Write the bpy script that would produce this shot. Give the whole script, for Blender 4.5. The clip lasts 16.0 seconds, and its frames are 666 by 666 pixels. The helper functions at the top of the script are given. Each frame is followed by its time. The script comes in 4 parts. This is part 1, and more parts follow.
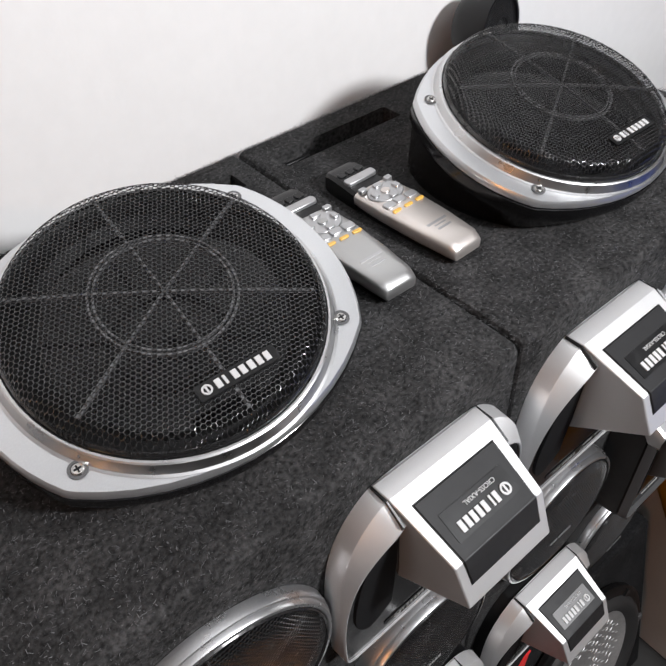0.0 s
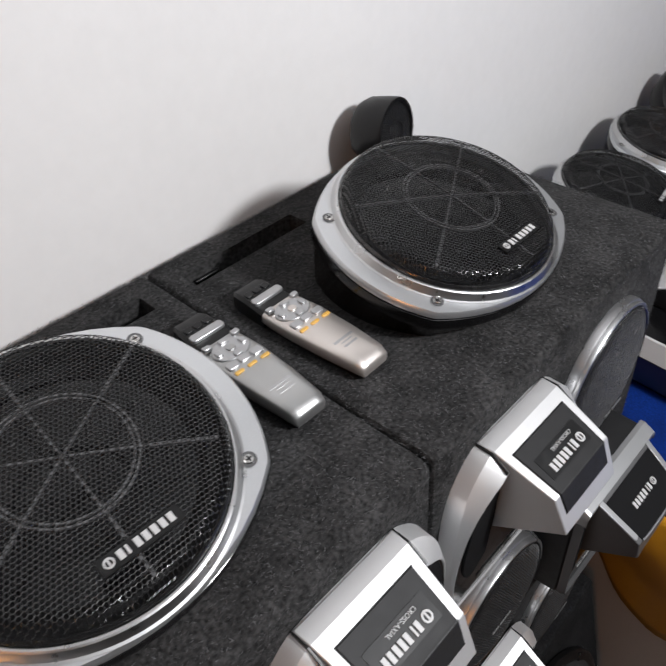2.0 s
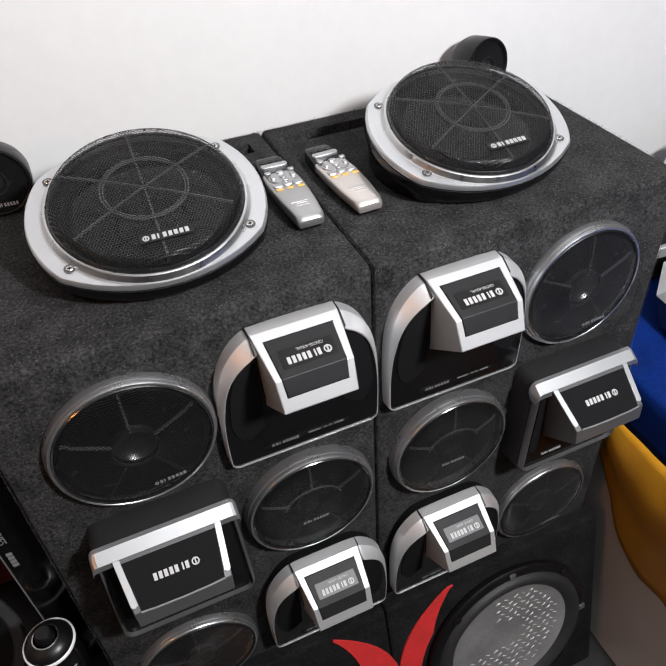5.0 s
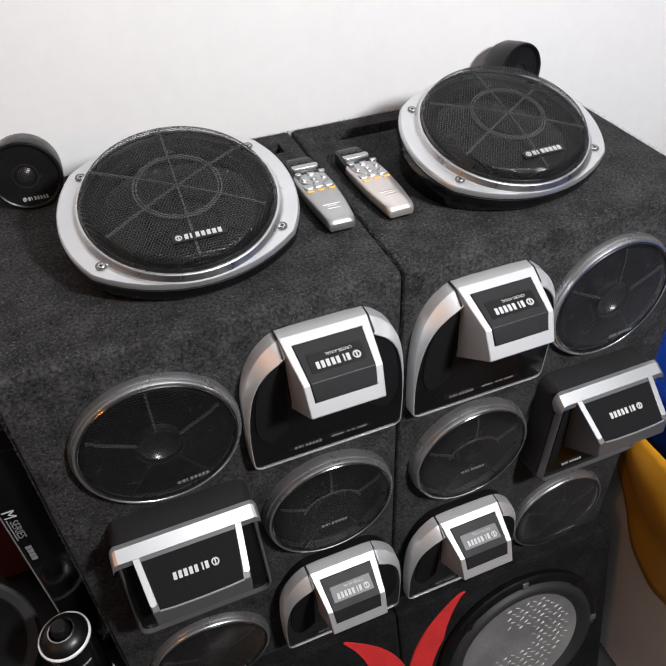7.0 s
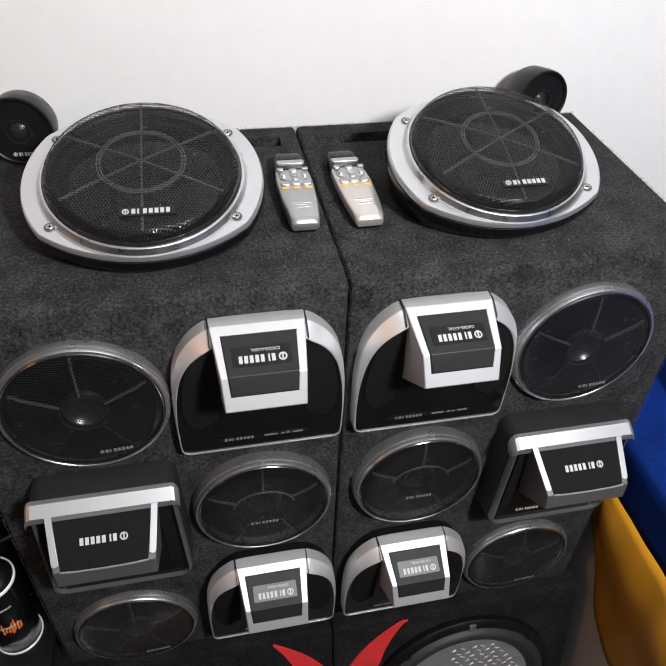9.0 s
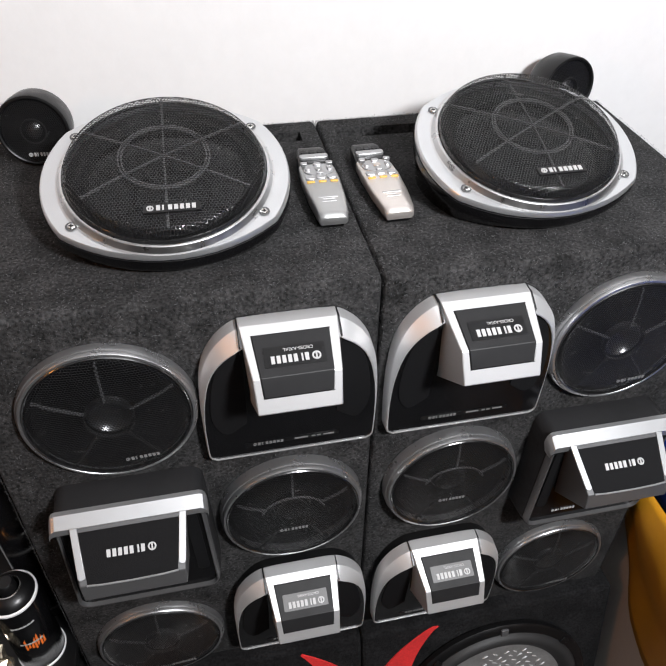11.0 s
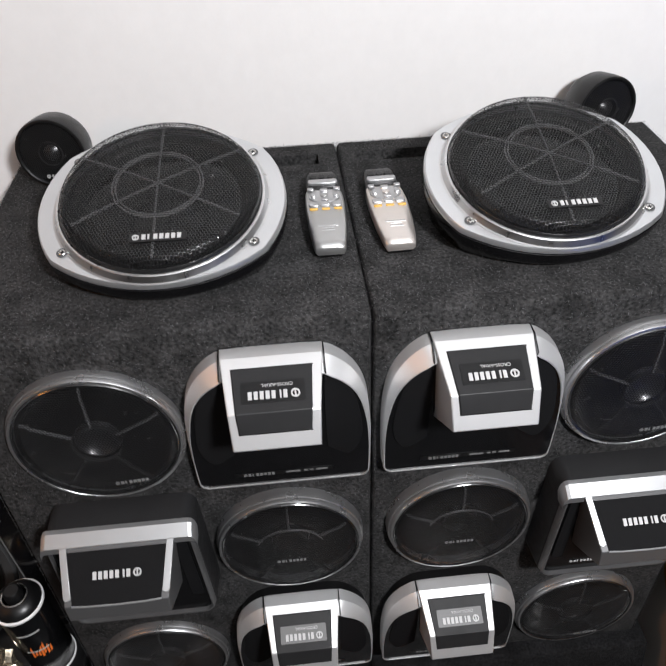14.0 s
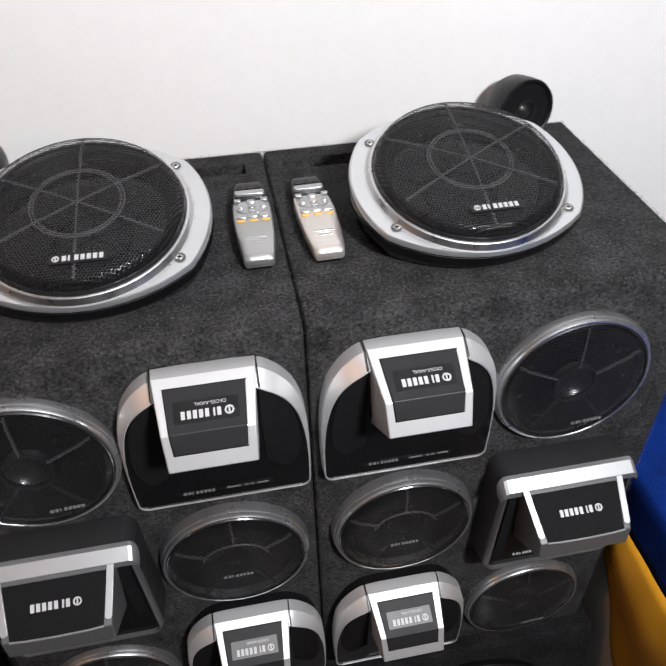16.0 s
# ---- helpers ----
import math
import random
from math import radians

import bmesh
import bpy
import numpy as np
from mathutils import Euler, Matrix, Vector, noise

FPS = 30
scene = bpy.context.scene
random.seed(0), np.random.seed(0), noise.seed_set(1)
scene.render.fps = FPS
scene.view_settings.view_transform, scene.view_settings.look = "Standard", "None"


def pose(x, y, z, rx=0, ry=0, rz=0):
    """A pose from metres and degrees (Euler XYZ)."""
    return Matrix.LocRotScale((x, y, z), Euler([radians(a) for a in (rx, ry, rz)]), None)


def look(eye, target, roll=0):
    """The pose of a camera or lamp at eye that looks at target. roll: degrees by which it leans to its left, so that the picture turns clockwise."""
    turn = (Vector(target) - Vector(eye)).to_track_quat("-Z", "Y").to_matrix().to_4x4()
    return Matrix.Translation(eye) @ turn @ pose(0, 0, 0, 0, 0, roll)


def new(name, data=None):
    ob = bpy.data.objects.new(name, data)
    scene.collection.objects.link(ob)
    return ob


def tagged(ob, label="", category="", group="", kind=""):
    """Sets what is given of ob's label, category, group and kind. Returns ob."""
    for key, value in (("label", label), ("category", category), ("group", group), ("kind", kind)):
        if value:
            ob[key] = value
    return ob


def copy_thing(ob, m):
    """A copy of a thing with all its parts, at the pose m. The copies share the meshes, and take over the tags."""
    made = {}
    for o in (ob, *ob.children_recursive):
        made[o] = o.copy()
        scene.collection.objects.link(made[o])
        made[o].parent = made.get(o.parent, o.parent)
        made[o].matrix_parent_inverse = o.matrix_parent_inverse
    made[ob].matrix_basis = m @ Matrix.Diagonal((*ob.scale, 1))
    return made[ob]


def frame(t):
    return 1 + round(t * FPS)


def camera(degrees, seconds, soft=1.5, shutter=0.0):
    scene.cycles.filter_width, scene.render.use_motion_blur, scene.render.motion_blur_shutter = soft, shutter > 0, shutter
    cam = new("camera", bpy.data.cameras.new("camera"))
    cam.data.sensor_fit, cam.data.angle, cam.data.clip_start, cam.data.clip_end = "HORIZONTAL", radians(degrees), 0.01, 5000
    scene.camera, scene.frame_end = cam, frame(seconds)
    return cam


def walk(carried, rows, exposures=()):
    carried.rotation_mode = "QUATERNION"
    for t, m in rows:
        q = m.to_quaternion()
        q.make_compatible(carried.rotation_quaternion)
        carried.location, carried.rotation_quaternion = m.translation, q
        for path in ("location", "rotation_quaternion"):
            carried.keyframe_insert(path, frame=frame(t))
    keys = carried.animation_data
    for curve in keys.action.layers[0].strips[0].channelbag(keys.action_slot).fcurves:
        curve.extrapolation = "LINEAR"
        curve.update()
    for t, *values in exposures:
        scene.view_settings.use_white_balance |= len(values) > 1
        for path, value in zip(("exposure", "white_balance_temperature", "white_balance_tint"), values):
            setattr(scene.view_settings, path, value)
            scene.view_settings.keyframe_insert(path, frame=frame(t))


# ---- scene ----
cam = camera(52.2, 16.0, shutter=0.5)
PATH = [
    (0, (-0.303, -0.177, 1.39), (0.576, 0.94, -0.017), -2.7),
    (0.5, (-0.304, -0.181, 1.404), (0.634, 0.926, 0.029), -2.0),
    (1, (-0.3, -0.169, 1.426), (0.675, 0.95, 0.085), -2.1),
    (1.5, (-0.288, -0.16, 1.433), (0.731, 0.954, 0.12), -2.0),
    (2, (-0.259, -0.172, 1.431), (0.812, 0.91, 0.134), -3.1),
    (2.2, (-0.246, -0.181, 1.434), (0.829, 0.869, 0.114), -3.2),
    (2.5, (-0.227, -0.235, 1.448), (0.831, 0.896, 0.183), -3.6),
    (2.6, (-0.228, -0.257, 1.448), (0.818, 0.929, 0.222), -3.1),
    (2.8, (-0.222, -0.318, 1.454), (0.728, 0.932, 0.215), -0.8),
    (3, (-0.212, -0.376, 1.462), (0.628, 0.901, 0.172), -0.0),
    (3.2, (-0.220, -0.428, 1.458), (0.556, 0.874, 0.154), 0.0),
    (3.5, (-0.225, -0.48, 1.459), (0.453, 0.861, 0.139), -1.6),
    (4, (-0.24, -0.51, 1.466), (0.36, 0.862, 0.141), -3.1),
    (6.5, (-0.259, -0.499, 1.465), (0.269, 0.882, 0.118), -2.3),
    (7, (-0.267, -0.493, 1.47), (0.264, 0.892, 0.128), -1.7),
    (7.5, (-0.27, -0.504, 1.474), (0.251, 0.901, 0.149), -1.4),
    (8, (-0.236, -0.509, 1.465), (0.316, 0.868, 0.124), -1.2),
    (8.5, (-0.201, -0.512, 1.458), (0.28, 0.922, 0.15), -0.9),
    (9, (-0.141, -0.521, 1.464), (0.21, 0.924, 0.126), 3.2),
    (11.5, (-0.168, -0.494, 1.438), (0.153, 0.967, 0.111), 0.7),
    (12, (-0.14, -0.491, 1.444), (0.121, 0.985, 0.12), 0.1),
    (12.5, (-0.118, -0.497, 1.452), (0.129, 0.992, 0.14), 0.2),
    (13, (-0.103, -0.495, 1.454), (0.128, 1.0, 0.146), -0.2),
    (13.5, (-0.095, -0.487, 1.456), (0.105, 1.019, 0.155), -0.3),
    (14, (-0.071, -0.477, 1.447), (0.036, 1.023, 0.128), -2.1),
    (14.5, (-0.014, -0.479, 1.44), (0.025, 0.991, 0.083), -1.4),
    (15, (0.002, -0.49, 1.45), (0.014, 1.004, 0.121), -1.6),
    (15.5, (-0.027, -0.473, 1.45), (0.073, 1.016, 0.119), -1.6),
    (16, (-0.056, -0.47, 1.454), (0.205, 1.006, 0.131), -1.1),
]
walk(cam, [(t, look(eye, target, roll)) for t, eye, target, roll in PATH],
     [(0, 0.0), (0.8, -0.12), (1.5, -0.27), (2.5, -0.36), (3.0, -0.34), (3.5, -0.14), (4.0, 0.0), (9.2, 0.0), (11.3, 0.16), (12.0, 0.06), (12.8, -0.03), (14.0, -0.05), (15.0, 0.0), (16.0, 0.0)])

# ---------------------------------------------------------------- light
world = bpy.data.worlds.new("room_air")
scene.world = world
world.use_nodes = True
world.node_tree.nodes["Background"].inputs[0].default_value = (0.75, 0.8, 0.9, 1)
world.node_tree.nodes["Background"].inputs[1].default_value = 0.05


def area_lamp(name, eye, target, wide, high, watts, colour):
    data = bpy.data.lights.new(name, "AREA")
    data.shape, data.size, data.size_y, data.energy, data.color = "RECTANGLE", wide, high, watts, colour
    ob = new(name, data)
    ob.matrix_world = look(eye, target)
    return ob


bulb = bpy.data.lights.new("hanging_bulb_light", "POINT")
bulb.energy, bulb.color, bulb.shadow_soft_size = 115, (0.97, 0.975, 1.0), 0.075
new("hanging_bulb_light", bulb).matrix_world = pose(0.33, -0.94, 1.88)
area_lamp("warm_lamp_light", (-1.55, -0.55, 1.75), (0, 0, 0.9), 0.07, 0.14, 3.0, (1.0, 0.36, 0.07))

# ---------------------------------------------------------------- materials


def material(name, colour, rough=0.5, metal=0.0, grain=0.0, grain_scale=200.0, bump=0.0, bump_scale=300.0,
             stain=0.0, stain_scale=8.0, coat=0.0, rough_var=0.0, spec=0.5, stretch=(1, 1, 1)):
    m = bpy.data.materials.new(name)
    m.use_nodes = True
    nt = m.node_tree
    n, l = nt.nodes, nt.links
    b = n["Principled BSDF"]
    b.inputs["Roughness"].default_value, b.inputs["Metallic"].default_value = rough, metal
    b.inputs["Coat Weight"].default_value, b.inputs["Specular IOR Level"].default_value = coat, spec
    tc = n.new("ShaderNodeTexCoord")
    mp = n.new("ShaderNodeMapping")
    mp.inputs["Scale"].default_value = stretch
    l.new(tc.outputs["Object"], mp.inputs[0])

    def noise_node(scale, detail=4):
        t = n.new("ShaderNodeTexNoise")
        t.inputs["Scale"].default_value, t.inputs["Detail"].default_value = scale, detail
        l.new(mp.outputs[0], t.inputs["Vector"])
        return t

    def scaled(tex, low, high):
        r = n.new("ShaderNodeMapRange")
        r.inputs["From Min"].default_value, r.inputs["From Max"].default_value = 0.3, 0.7
        r.inputs["To Min"].default_value, r.inputs["To Max"].default_value = low, high
        l.new(tex.outputs[0], r.inputs[0])
        return r
    fine = scaled(noise_node(grain_scale), 1 - grain, 1 + grain)
    broad = scaled(noise_node(stain_scale, 6), 1 - stain, 1 + stain)
    mul = n.new("ShaderNodeMath")
    mul.operation = "MULTIPLY"
    l.new(fine.outputs[0], mul.inputs[0])
    l.new(broad.outputs[0], mul.inputs[1])
    vm = n.new("ShaderNodeVectorMath")
    vm.operation = "SCALE"
    vm.inputs[0].default_value = colour
    l.new(mul.outputs[0], vm.inputs["Scale"])
    l.new(vm.outputs[0], b.inputs["Base Color"])
    if rough_var:
        rv = scaled(noise_node(stain_scale * 3, 6), max(0.02, rough - rough_var), min(1, rough + rough_var))
        l.new(rv.outputs[0], b.inputs["Roughness"])
    if bump:
        bn = n.new("ShaderNodeBump")
        bn.inputs["Strength"].default_value, bn.inputs["Distance"].default_value = bump, 0.001
        l.new(noise_node(bump_scale, 3).outputs[0], bn.inputs["Height"])
        l.new(bn.outputs[0], b.inputs["Normal"])
    return m


WALL = material("white_wall_paint", (0.69, 0.68, 0.675), 0.75, grain=0.015, grain_scale=60, bump=0.15, bump_scale=120, stain=0.02, stain_scale=2.5)
# Unseen walls: colours darkened to cut bounced light and reflections in the grilles.
DIMWALL = material("unseen_wall_darkened", (0.05, 0.046, 0.043), 0.7, grain=0.03, grain_scale=60, stain=0.05, stain_scale=2.5)
SIDEWALL = material("unseen_wall_dimmed", (0.16, 0.155, 0.15), 0.7, grain=0.03, grain_scale=60, stain=0.05, stain_scale=2.5)
CEILING = material("ceiling_paint", (0.5, 0.5, 0.5), 0.8, stain=0.02)
# Floor colour is very dark so that little light bounces up.
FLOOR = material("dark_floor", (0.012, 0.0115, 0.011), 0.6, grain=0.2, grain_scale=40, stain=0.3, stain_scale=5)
CARPET = material("charcoal_carpet", (0.0255, 0.0250, 0.0251), 0.95, grain=0.7, grain_scale=300, bump=1.0, bump_scale=480, stain=0.42, stain_scale=34, spec=0.15)
SILVER = material("satin_silver_ring", (0.60, 0.61, 0.62), 0.30, 0.85, grain=0.03, grain_scale=900, bump=0.02, bump_scale=1500, stain=0.03, stain_scale=15)
CHROME = material("bright_trim", (0.60, 0.60, 0.60), 0.31, 1.0, stain=0.05, stain_scale=30, rough_var=0.06)
PAINT = material("silver_paint", (0.68, 0.68, 0.682), 0.48, 0.76, grain=0.04, grain_scale=2500, bump=0.03, bump_scale=2500, stain=0.03, stain_scale=20)
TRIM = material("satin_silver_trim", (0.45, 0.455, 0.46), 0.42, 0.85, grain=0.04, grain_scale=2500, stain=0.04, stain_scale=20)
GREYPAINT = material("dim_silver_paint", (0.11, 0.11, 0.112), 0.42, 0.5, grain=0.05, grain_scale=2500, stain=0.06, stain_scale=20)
BLACK = material("black_plastic", (0.0042, 0.0042, 0.0045), 0.36, spec=0.35, grain=0.1, grain_scale=800, bump=0.08, bump_scale=1400, stain=0.15, stain_scale=25, rough_var=0.08)
CLOTH = material("speaker_cloth", (0.0045, 0.0045, 0.005), 0.75, spec=0.15, grain=0.5, grain_scale=1500, bump=0.5, bump_scale=1500, stain=0.15)
SATIN = material("satin_black_face", (0.004, 0.004, 0.0043), 0.36, spec=0.25, grain=0.2, grain_scale=1500, bump=0.1, bump_scale=1800, stain=0.2, stain_scale=25, rough_var=0.06)
BEZEL = material("dim_satin_bezel", (0.46, 0.46, 0.465), 0.30, 0.9, grain=0.04, grain_scale=900, stain=0.08, stain_scale=15, rough_var=0.06)
GLOSS = material("gloss_black", (0.004, 0.004, 0.0045), 0.14, spec=0.35, stain=0.2, stain_scale=20, rough_var=0.05)
CHARCOAL = material("charcoal_panel", (0.013, 0.013, 0.0137), 0.5, spec=0.3, grain=0.08, grain_scale=2000, bump=0.1, bump_scale=2200, stain=0.12, stain_scale=35, rough_var=0.06)
WIRE = material("black_wire_mesh", (0.012, 0.012, 0.0125), 0.20, 0.0, spec=1.0, stain=0.2, stain_scale=30, rough_var=0.08)
DARKWIRE = material("dull_black_wire_mesh", (0.010, 0.010, 0.0105), 0.20, 0.0, spec=1.0, stain=0.2, stain_scale=30, rough_var=0.08)
BOXCARPET = material("black_carpet", (0.008, 0.008, 0.0085), 0.95, grain=0.7, grain_scale=260, bump=1.0, bump_scale=420, stain=0.5, stain_scale=22, spec=0.15)
RIB = material("dusty_rib", (0.10, 0.10, 0.103), 0.4, 0.3, grain=0.2, grain_scale=600)
CONE = material("black_cone", (0.0022, 0.0022, 0.0025), 0.5, spec=0.2, grain=0.2, grain_scale=300, stain=0.2, stain_scale=30)
DOME = material("dust_cap", (0.12, 0.12, 0.123), 0.29, 0.9, stain=0.2)
RUBBER = material("rubber", (0.016, 0.016, 0.0165), 0.6, grain=0.1, grain_scale=300, stain=0.2, stain_scale=15)
STEEL = material("screw_steel", (0.6, 0.59, 0.57), 0.25, 1.0, stain=0.1, stain_scale=200)
WHITE = material("white_enamel", (0.7, 0.7, 0.7), 0.35)
MARK = material("white_mark", (0.44, 0.44, 0.44), 0.4)
DIMMARK = material("grey_mark", (0.17, 0.17, 0.17), 0.4)
PLATE = material("dull_metal_label", (0.13, 0.13, 0.13), 0.5, 0.3, grain=0.1, grain_scale=1200)
GREYREM = material("grey_silver_remote", (0.42, 0.42, 0.415), 0.33, 0.85, grain=0.03, grain_scale=2500, stain=0.05, stain_scale=25)
PINKREM = material("champagne_silver_remote", (0.64, 0.595, 0.56), 0.33, 0.8, grain=0.03, grain_scale=2500, stain=0.05, stain_scale=25)
BUTTON = material("pearl_button", (0.42, 0.42, 0.425), 0.3, 0.75, stain=0.06, stain_scale=90)
AMBER = material("amber_button", (0.62, 0.36, 0.07), 0.4)
RED = material("red_felt", (0.55, 0.018, 0.018), 0.85, grain=0.15, grain_scale=400, bump=0.4, bump_scale=600, stain=0.15, stain_scale=20)
TREAD = material("grey_tread_plate", (0.36, 0.355, 0.35), 0.36, 0.6, grain=0.1, grain_scale=200, stain=0.25, stain_scale=12, rough_var=0.1)
TREADBAR = material("bright_tread", (0.5, 0.5, 0.5), 0.5, 0.5)
BLUE = material("blue_velvet", (0.0016, 0.017, 0.125), 0.85, spec=0.1, grain=0.25, grain_scale=350, bump=0.4, bump_scale=500, stain=0.3, stain_scale=14)
YELLOW = material("yellow_satin", (0.52, 0.235, 0.012), 0.4, grain=0.06, grain_scale=700, bump=0.1, bump_scale=900, stain=0.12, stain_scale=10)
WHITEBOARD = material("white_board", (0.62, 0.58, 0.55), 0.55, grain=0.02, stain=0.06, stain_scale=4)
ORANGE = material("orange_print", (0.8, 0.16, 0.02), 0.35)
FOIL = material("crumpled_foil", (0.6, 0.52, 0.4), 0.25, 0.9, bump=1.0, bump_scale=60, stain=0.4, stain_scale=40)
DARKRED = material("dark_red_cloth", (0.07, 0.004, 0.009), 0.85, grain=0.2, grain_scale=300)
BEIGE = material("beige_card", (0.4, 0.36, 0.31), 0.7, grain=0.05, stain=0.08)

# ---------------------------------------------------------------- mesh helpers


def finish(name, mesh, mat, parent=None, label="", smooth=40, bevel=0.0, segments=2):
    if smooth:
        mesh.shade_smooth()
        mesh.set_sharp_from_angle(angle=radians(smooth))
    mesh.materials.append(mat)
    ob = new(name, mesh)
    if parent:
        ob.parent = parent
    if label:
        ob["label"] = label
    if bevel:
        mod = ob.modifiers.new("soft_edges", "BEVEL")
        mod.width, mod.segments, mod.limit_method, mod.angle_limit = bevel, segments, "ANGLE", radians(35)
    return ob


def part(name, bm, mat, parent=None, label="", smooth=40, bevel=0.0, segments=2):
    bmesh.ops.recalc_face_normals(bm, faces=bm.faces)
    mesh = bpy.data.meshes.new(name)
    bm.to_mesh(mesh)
    bm.free()
    return finish(name, mesh, mat, parent, label, smooth, bevel, segments)


def thing(name, m, label, category, group="", kind=""):
    ob = new(name)
    ob.empty_display_size = 0.02
    ob.matrix_world = m
    return tagged(ob, label, category, group, kind)


def box(x0, x1, y0, y1, z0, z1, bm=None):
    bm = bm or bmesh.new()
    v = [bm.verts.new((x, y, z)) for z in (z0, z1) for y in (y0, y1) for x in (x0, x1)]
    for f in ((0, 1, 3, 2), (4, 5, 7, 6), (0, 1, 5, 4), (2, 3, 7, 6), (0, 2, 6, 4), (1, 3, 7, 5)):
        bm.faces.new([v[i] for i in f])
    return bm


def loft(rings, bm=None, caps=(True, True), closed=False):
    """Skin through rings of 3D points, each ring closed."""
    bm = bm or bmesh.new()
    vs = [[bm.verts.new(p) for p in r] for r in rings]
    k = len(vs[0])
    pairs = list(zip(vs, vs[1:])) + ([(vs[-1], vs[0])] if closed else [])
    for a, b in pairs:
        for i in range(k):
            bm.faces.new((a[i], a[(i + 1) % k], b[(i + 1) % k], b[i]))
    if caps[0] and not closed:
        bm.faces.new(vs[0])
    if caps[1] and not closed:
        bm.faces.new(vs[-1])
    return bm


def lathe(profile, seg=64, bm=None, caps=(False, False), closed=False):
    """Turn (radius, height) pairs round z."""
    rings = [[(max(r, 1e-5) * math.cos(2 * math.pi * i / seg), max(r, 1e-5) * math.sin(2 * math.pi * i / seg), h) for i in range(seg)] for r, h in profile]
    return loft(rings, bm, caps, closed)


def prism(outline, z0, z1, bm=None):
    return loft([[(x, y, z0) for x, y in outline], [(x, y, z1) for x, y in outline]], bm)


def rounded(x0, x1, y0, y1, r, n=5):
    pts = []
    for cx, cy, a in ((x1 - r, y1 - r, 0), (x0 + r, y1 - r, 90), (x0 + r, y0 + r, 180), (x1 - r, y0 + r, 270)):
        for i in range(n + 1):
            t = radians(a + 90 * i / n)
            pts.append((cx + r * math.cos(t), cy + r * math.sin(t)))
    return pts


def spline(pts, per=5):
    """Points of a smooth open curve through pts."""
    out = []
    p = [pts[0]] + list(pts) + [pts[-1]]
    for i in range(1, len(p) - 2):
        a, b, c, d = (np.array(q, float) for q in p[i - 1:i + 3])
        for k in range(per):
            t = k / per
            out.append(tuple(0.5 * (2 * b + (c - a) * t + (2 * a - 5 * b + 4 * c - d) * t * t + (3 * b - a - 3 * c + d) * t ** 3)))
    return out + [tuple(pts[-1])]


def tube(path, radius, seg=8):
    rings = []
    for i, p in enumerate(path):
        a, b = Vector(path[max(0, i - 1)]), Vector(path[min(len(path) - 1, i + 1)])
        q = (b - a).to_track_quat("Z", "Y").to_matrix()
        rings.append([Vector(p) + q @ Vector((radius * math.cos(2 * math.pi * k / seg), radius * math.sin(2 * math.pi * k / seg), 0)) for k in range(seg)])
    return loft(rings)


def honeycomb(name, radius, pitch, wall, height, thick, mat, parent, label):
    """A perforated metal sheet: hexagonal cells over a dome whose height is a function of the radius."""
    verts, faces = [], []
    big = pitch / math.sqrt(3)
    hole = big * (1 - wall)
    rows = int(radius / (pitch * 0.866)) + 2
    for j in range(-rows, rows + 1):
        for i in range(-rows - 2, rows + 3):
            cx, cy = (i + 0.5 * (j % 2)) * pitch, j * pitch * 0.866
            if math.hypot(cx, cy) > radius - 0.3 * pitch:
                continue
            s = len(verts)
            for rr, dz in ((big, 0.0), (big * (1 - 0.55 * wall), -0.09 * thick), (hole, -0.75 * thick), (hole * 1.05, -thick)):
                for k in range(6):
                    a = radians(30 + 60 * k)
                    x, y = cx + rr * math.cos(a), cy + rr * math.sin(a)
                    verts.append((x, y, height(math.hypot(x, y)) + dz))
            for k in range(6):
                n = (k + 1) % 6
                faces.append((s + k, s + n, s + 6 + n, s + 6 + k))
                faces.append((s + 6 + k, s + 6 + n, s + 12 + n, s + 12 + k))
                faces.append((s + 12 + k, s + 12 + n, s + 18 + n, s + 18 + k))
    mesh = bpy.data.meshes.new(name)
    mesh.from_pydata(verts, [], faces)
    return finish(name, mesh, mat, parent, label, smooth=0)


def lettering(name, words, size, m, mat, parent):
    """Words in the built-in font as a thin mesh, centred on the pose m."""
    cu = bpy.data.curves.new(name, "FONT")
    cu.body, cu.size, cu.align_x, cu.align_y, cu.extrude = words, size, "CENTER", "CENTER", 0.00015
    tmp = bpy.data.objects.new(name, cu)
    scene.collection.objects.link(tmp)
    mesh = bpy.data.meshes.new_from_object(tmp)
    bpy.data.objects.remove(tmp)
    ob = finish(name, mesh, mat, parent, smooth=0)
    ob.matrix_local = m
    return ob


def badge(parent, m, wide, high, mark=MARK, plate=None):
    """A maker's badge as plain shapes: a ring emblem and seven blocks, on a plate if there is one."""
    if plate:
        ob = part("badge_plate", prism(rounded(-wide / 2 - 0.003, wide / 2 + 0.003, -high * 0.9, high * 0.9, 0.0015, 3), -0.0006, 0.0004), plate, parent)
        ob.matrix_local = m
    seg = lathe([(high * 0.36, 0.0003), (high * 0.36, 0.0011), (high * 0.55, 0.0011), (high * 0.55, 0.0003)], 20, closed=True)
    box(-high * 0.1, high * 0.1, -high * 0.4, high * 0.4, 0.0003, 0.0011, seg)
    ob = part("emblem", seg, mark, parent, smooth=0)
    ob.matrix_local = m @ pose(-wide / 2 + high * 0.55, 0, 0)
    bm = bmesh.new()
    x = -wide / 2 + high * 1.5
    step = (wide / 2 - x) / 7
    for i in range(7):
        box(x + i * step, x + i * step + step * (0.3 if i == 1 else 0.66), -high / 2, high / 2, 0.0003, 0.0011, bm)
    ob = tagged(part("brand_mark", bm, mark, parent, smooth=0), kind="stuff")
    ob.matrix_local = m
    return ob


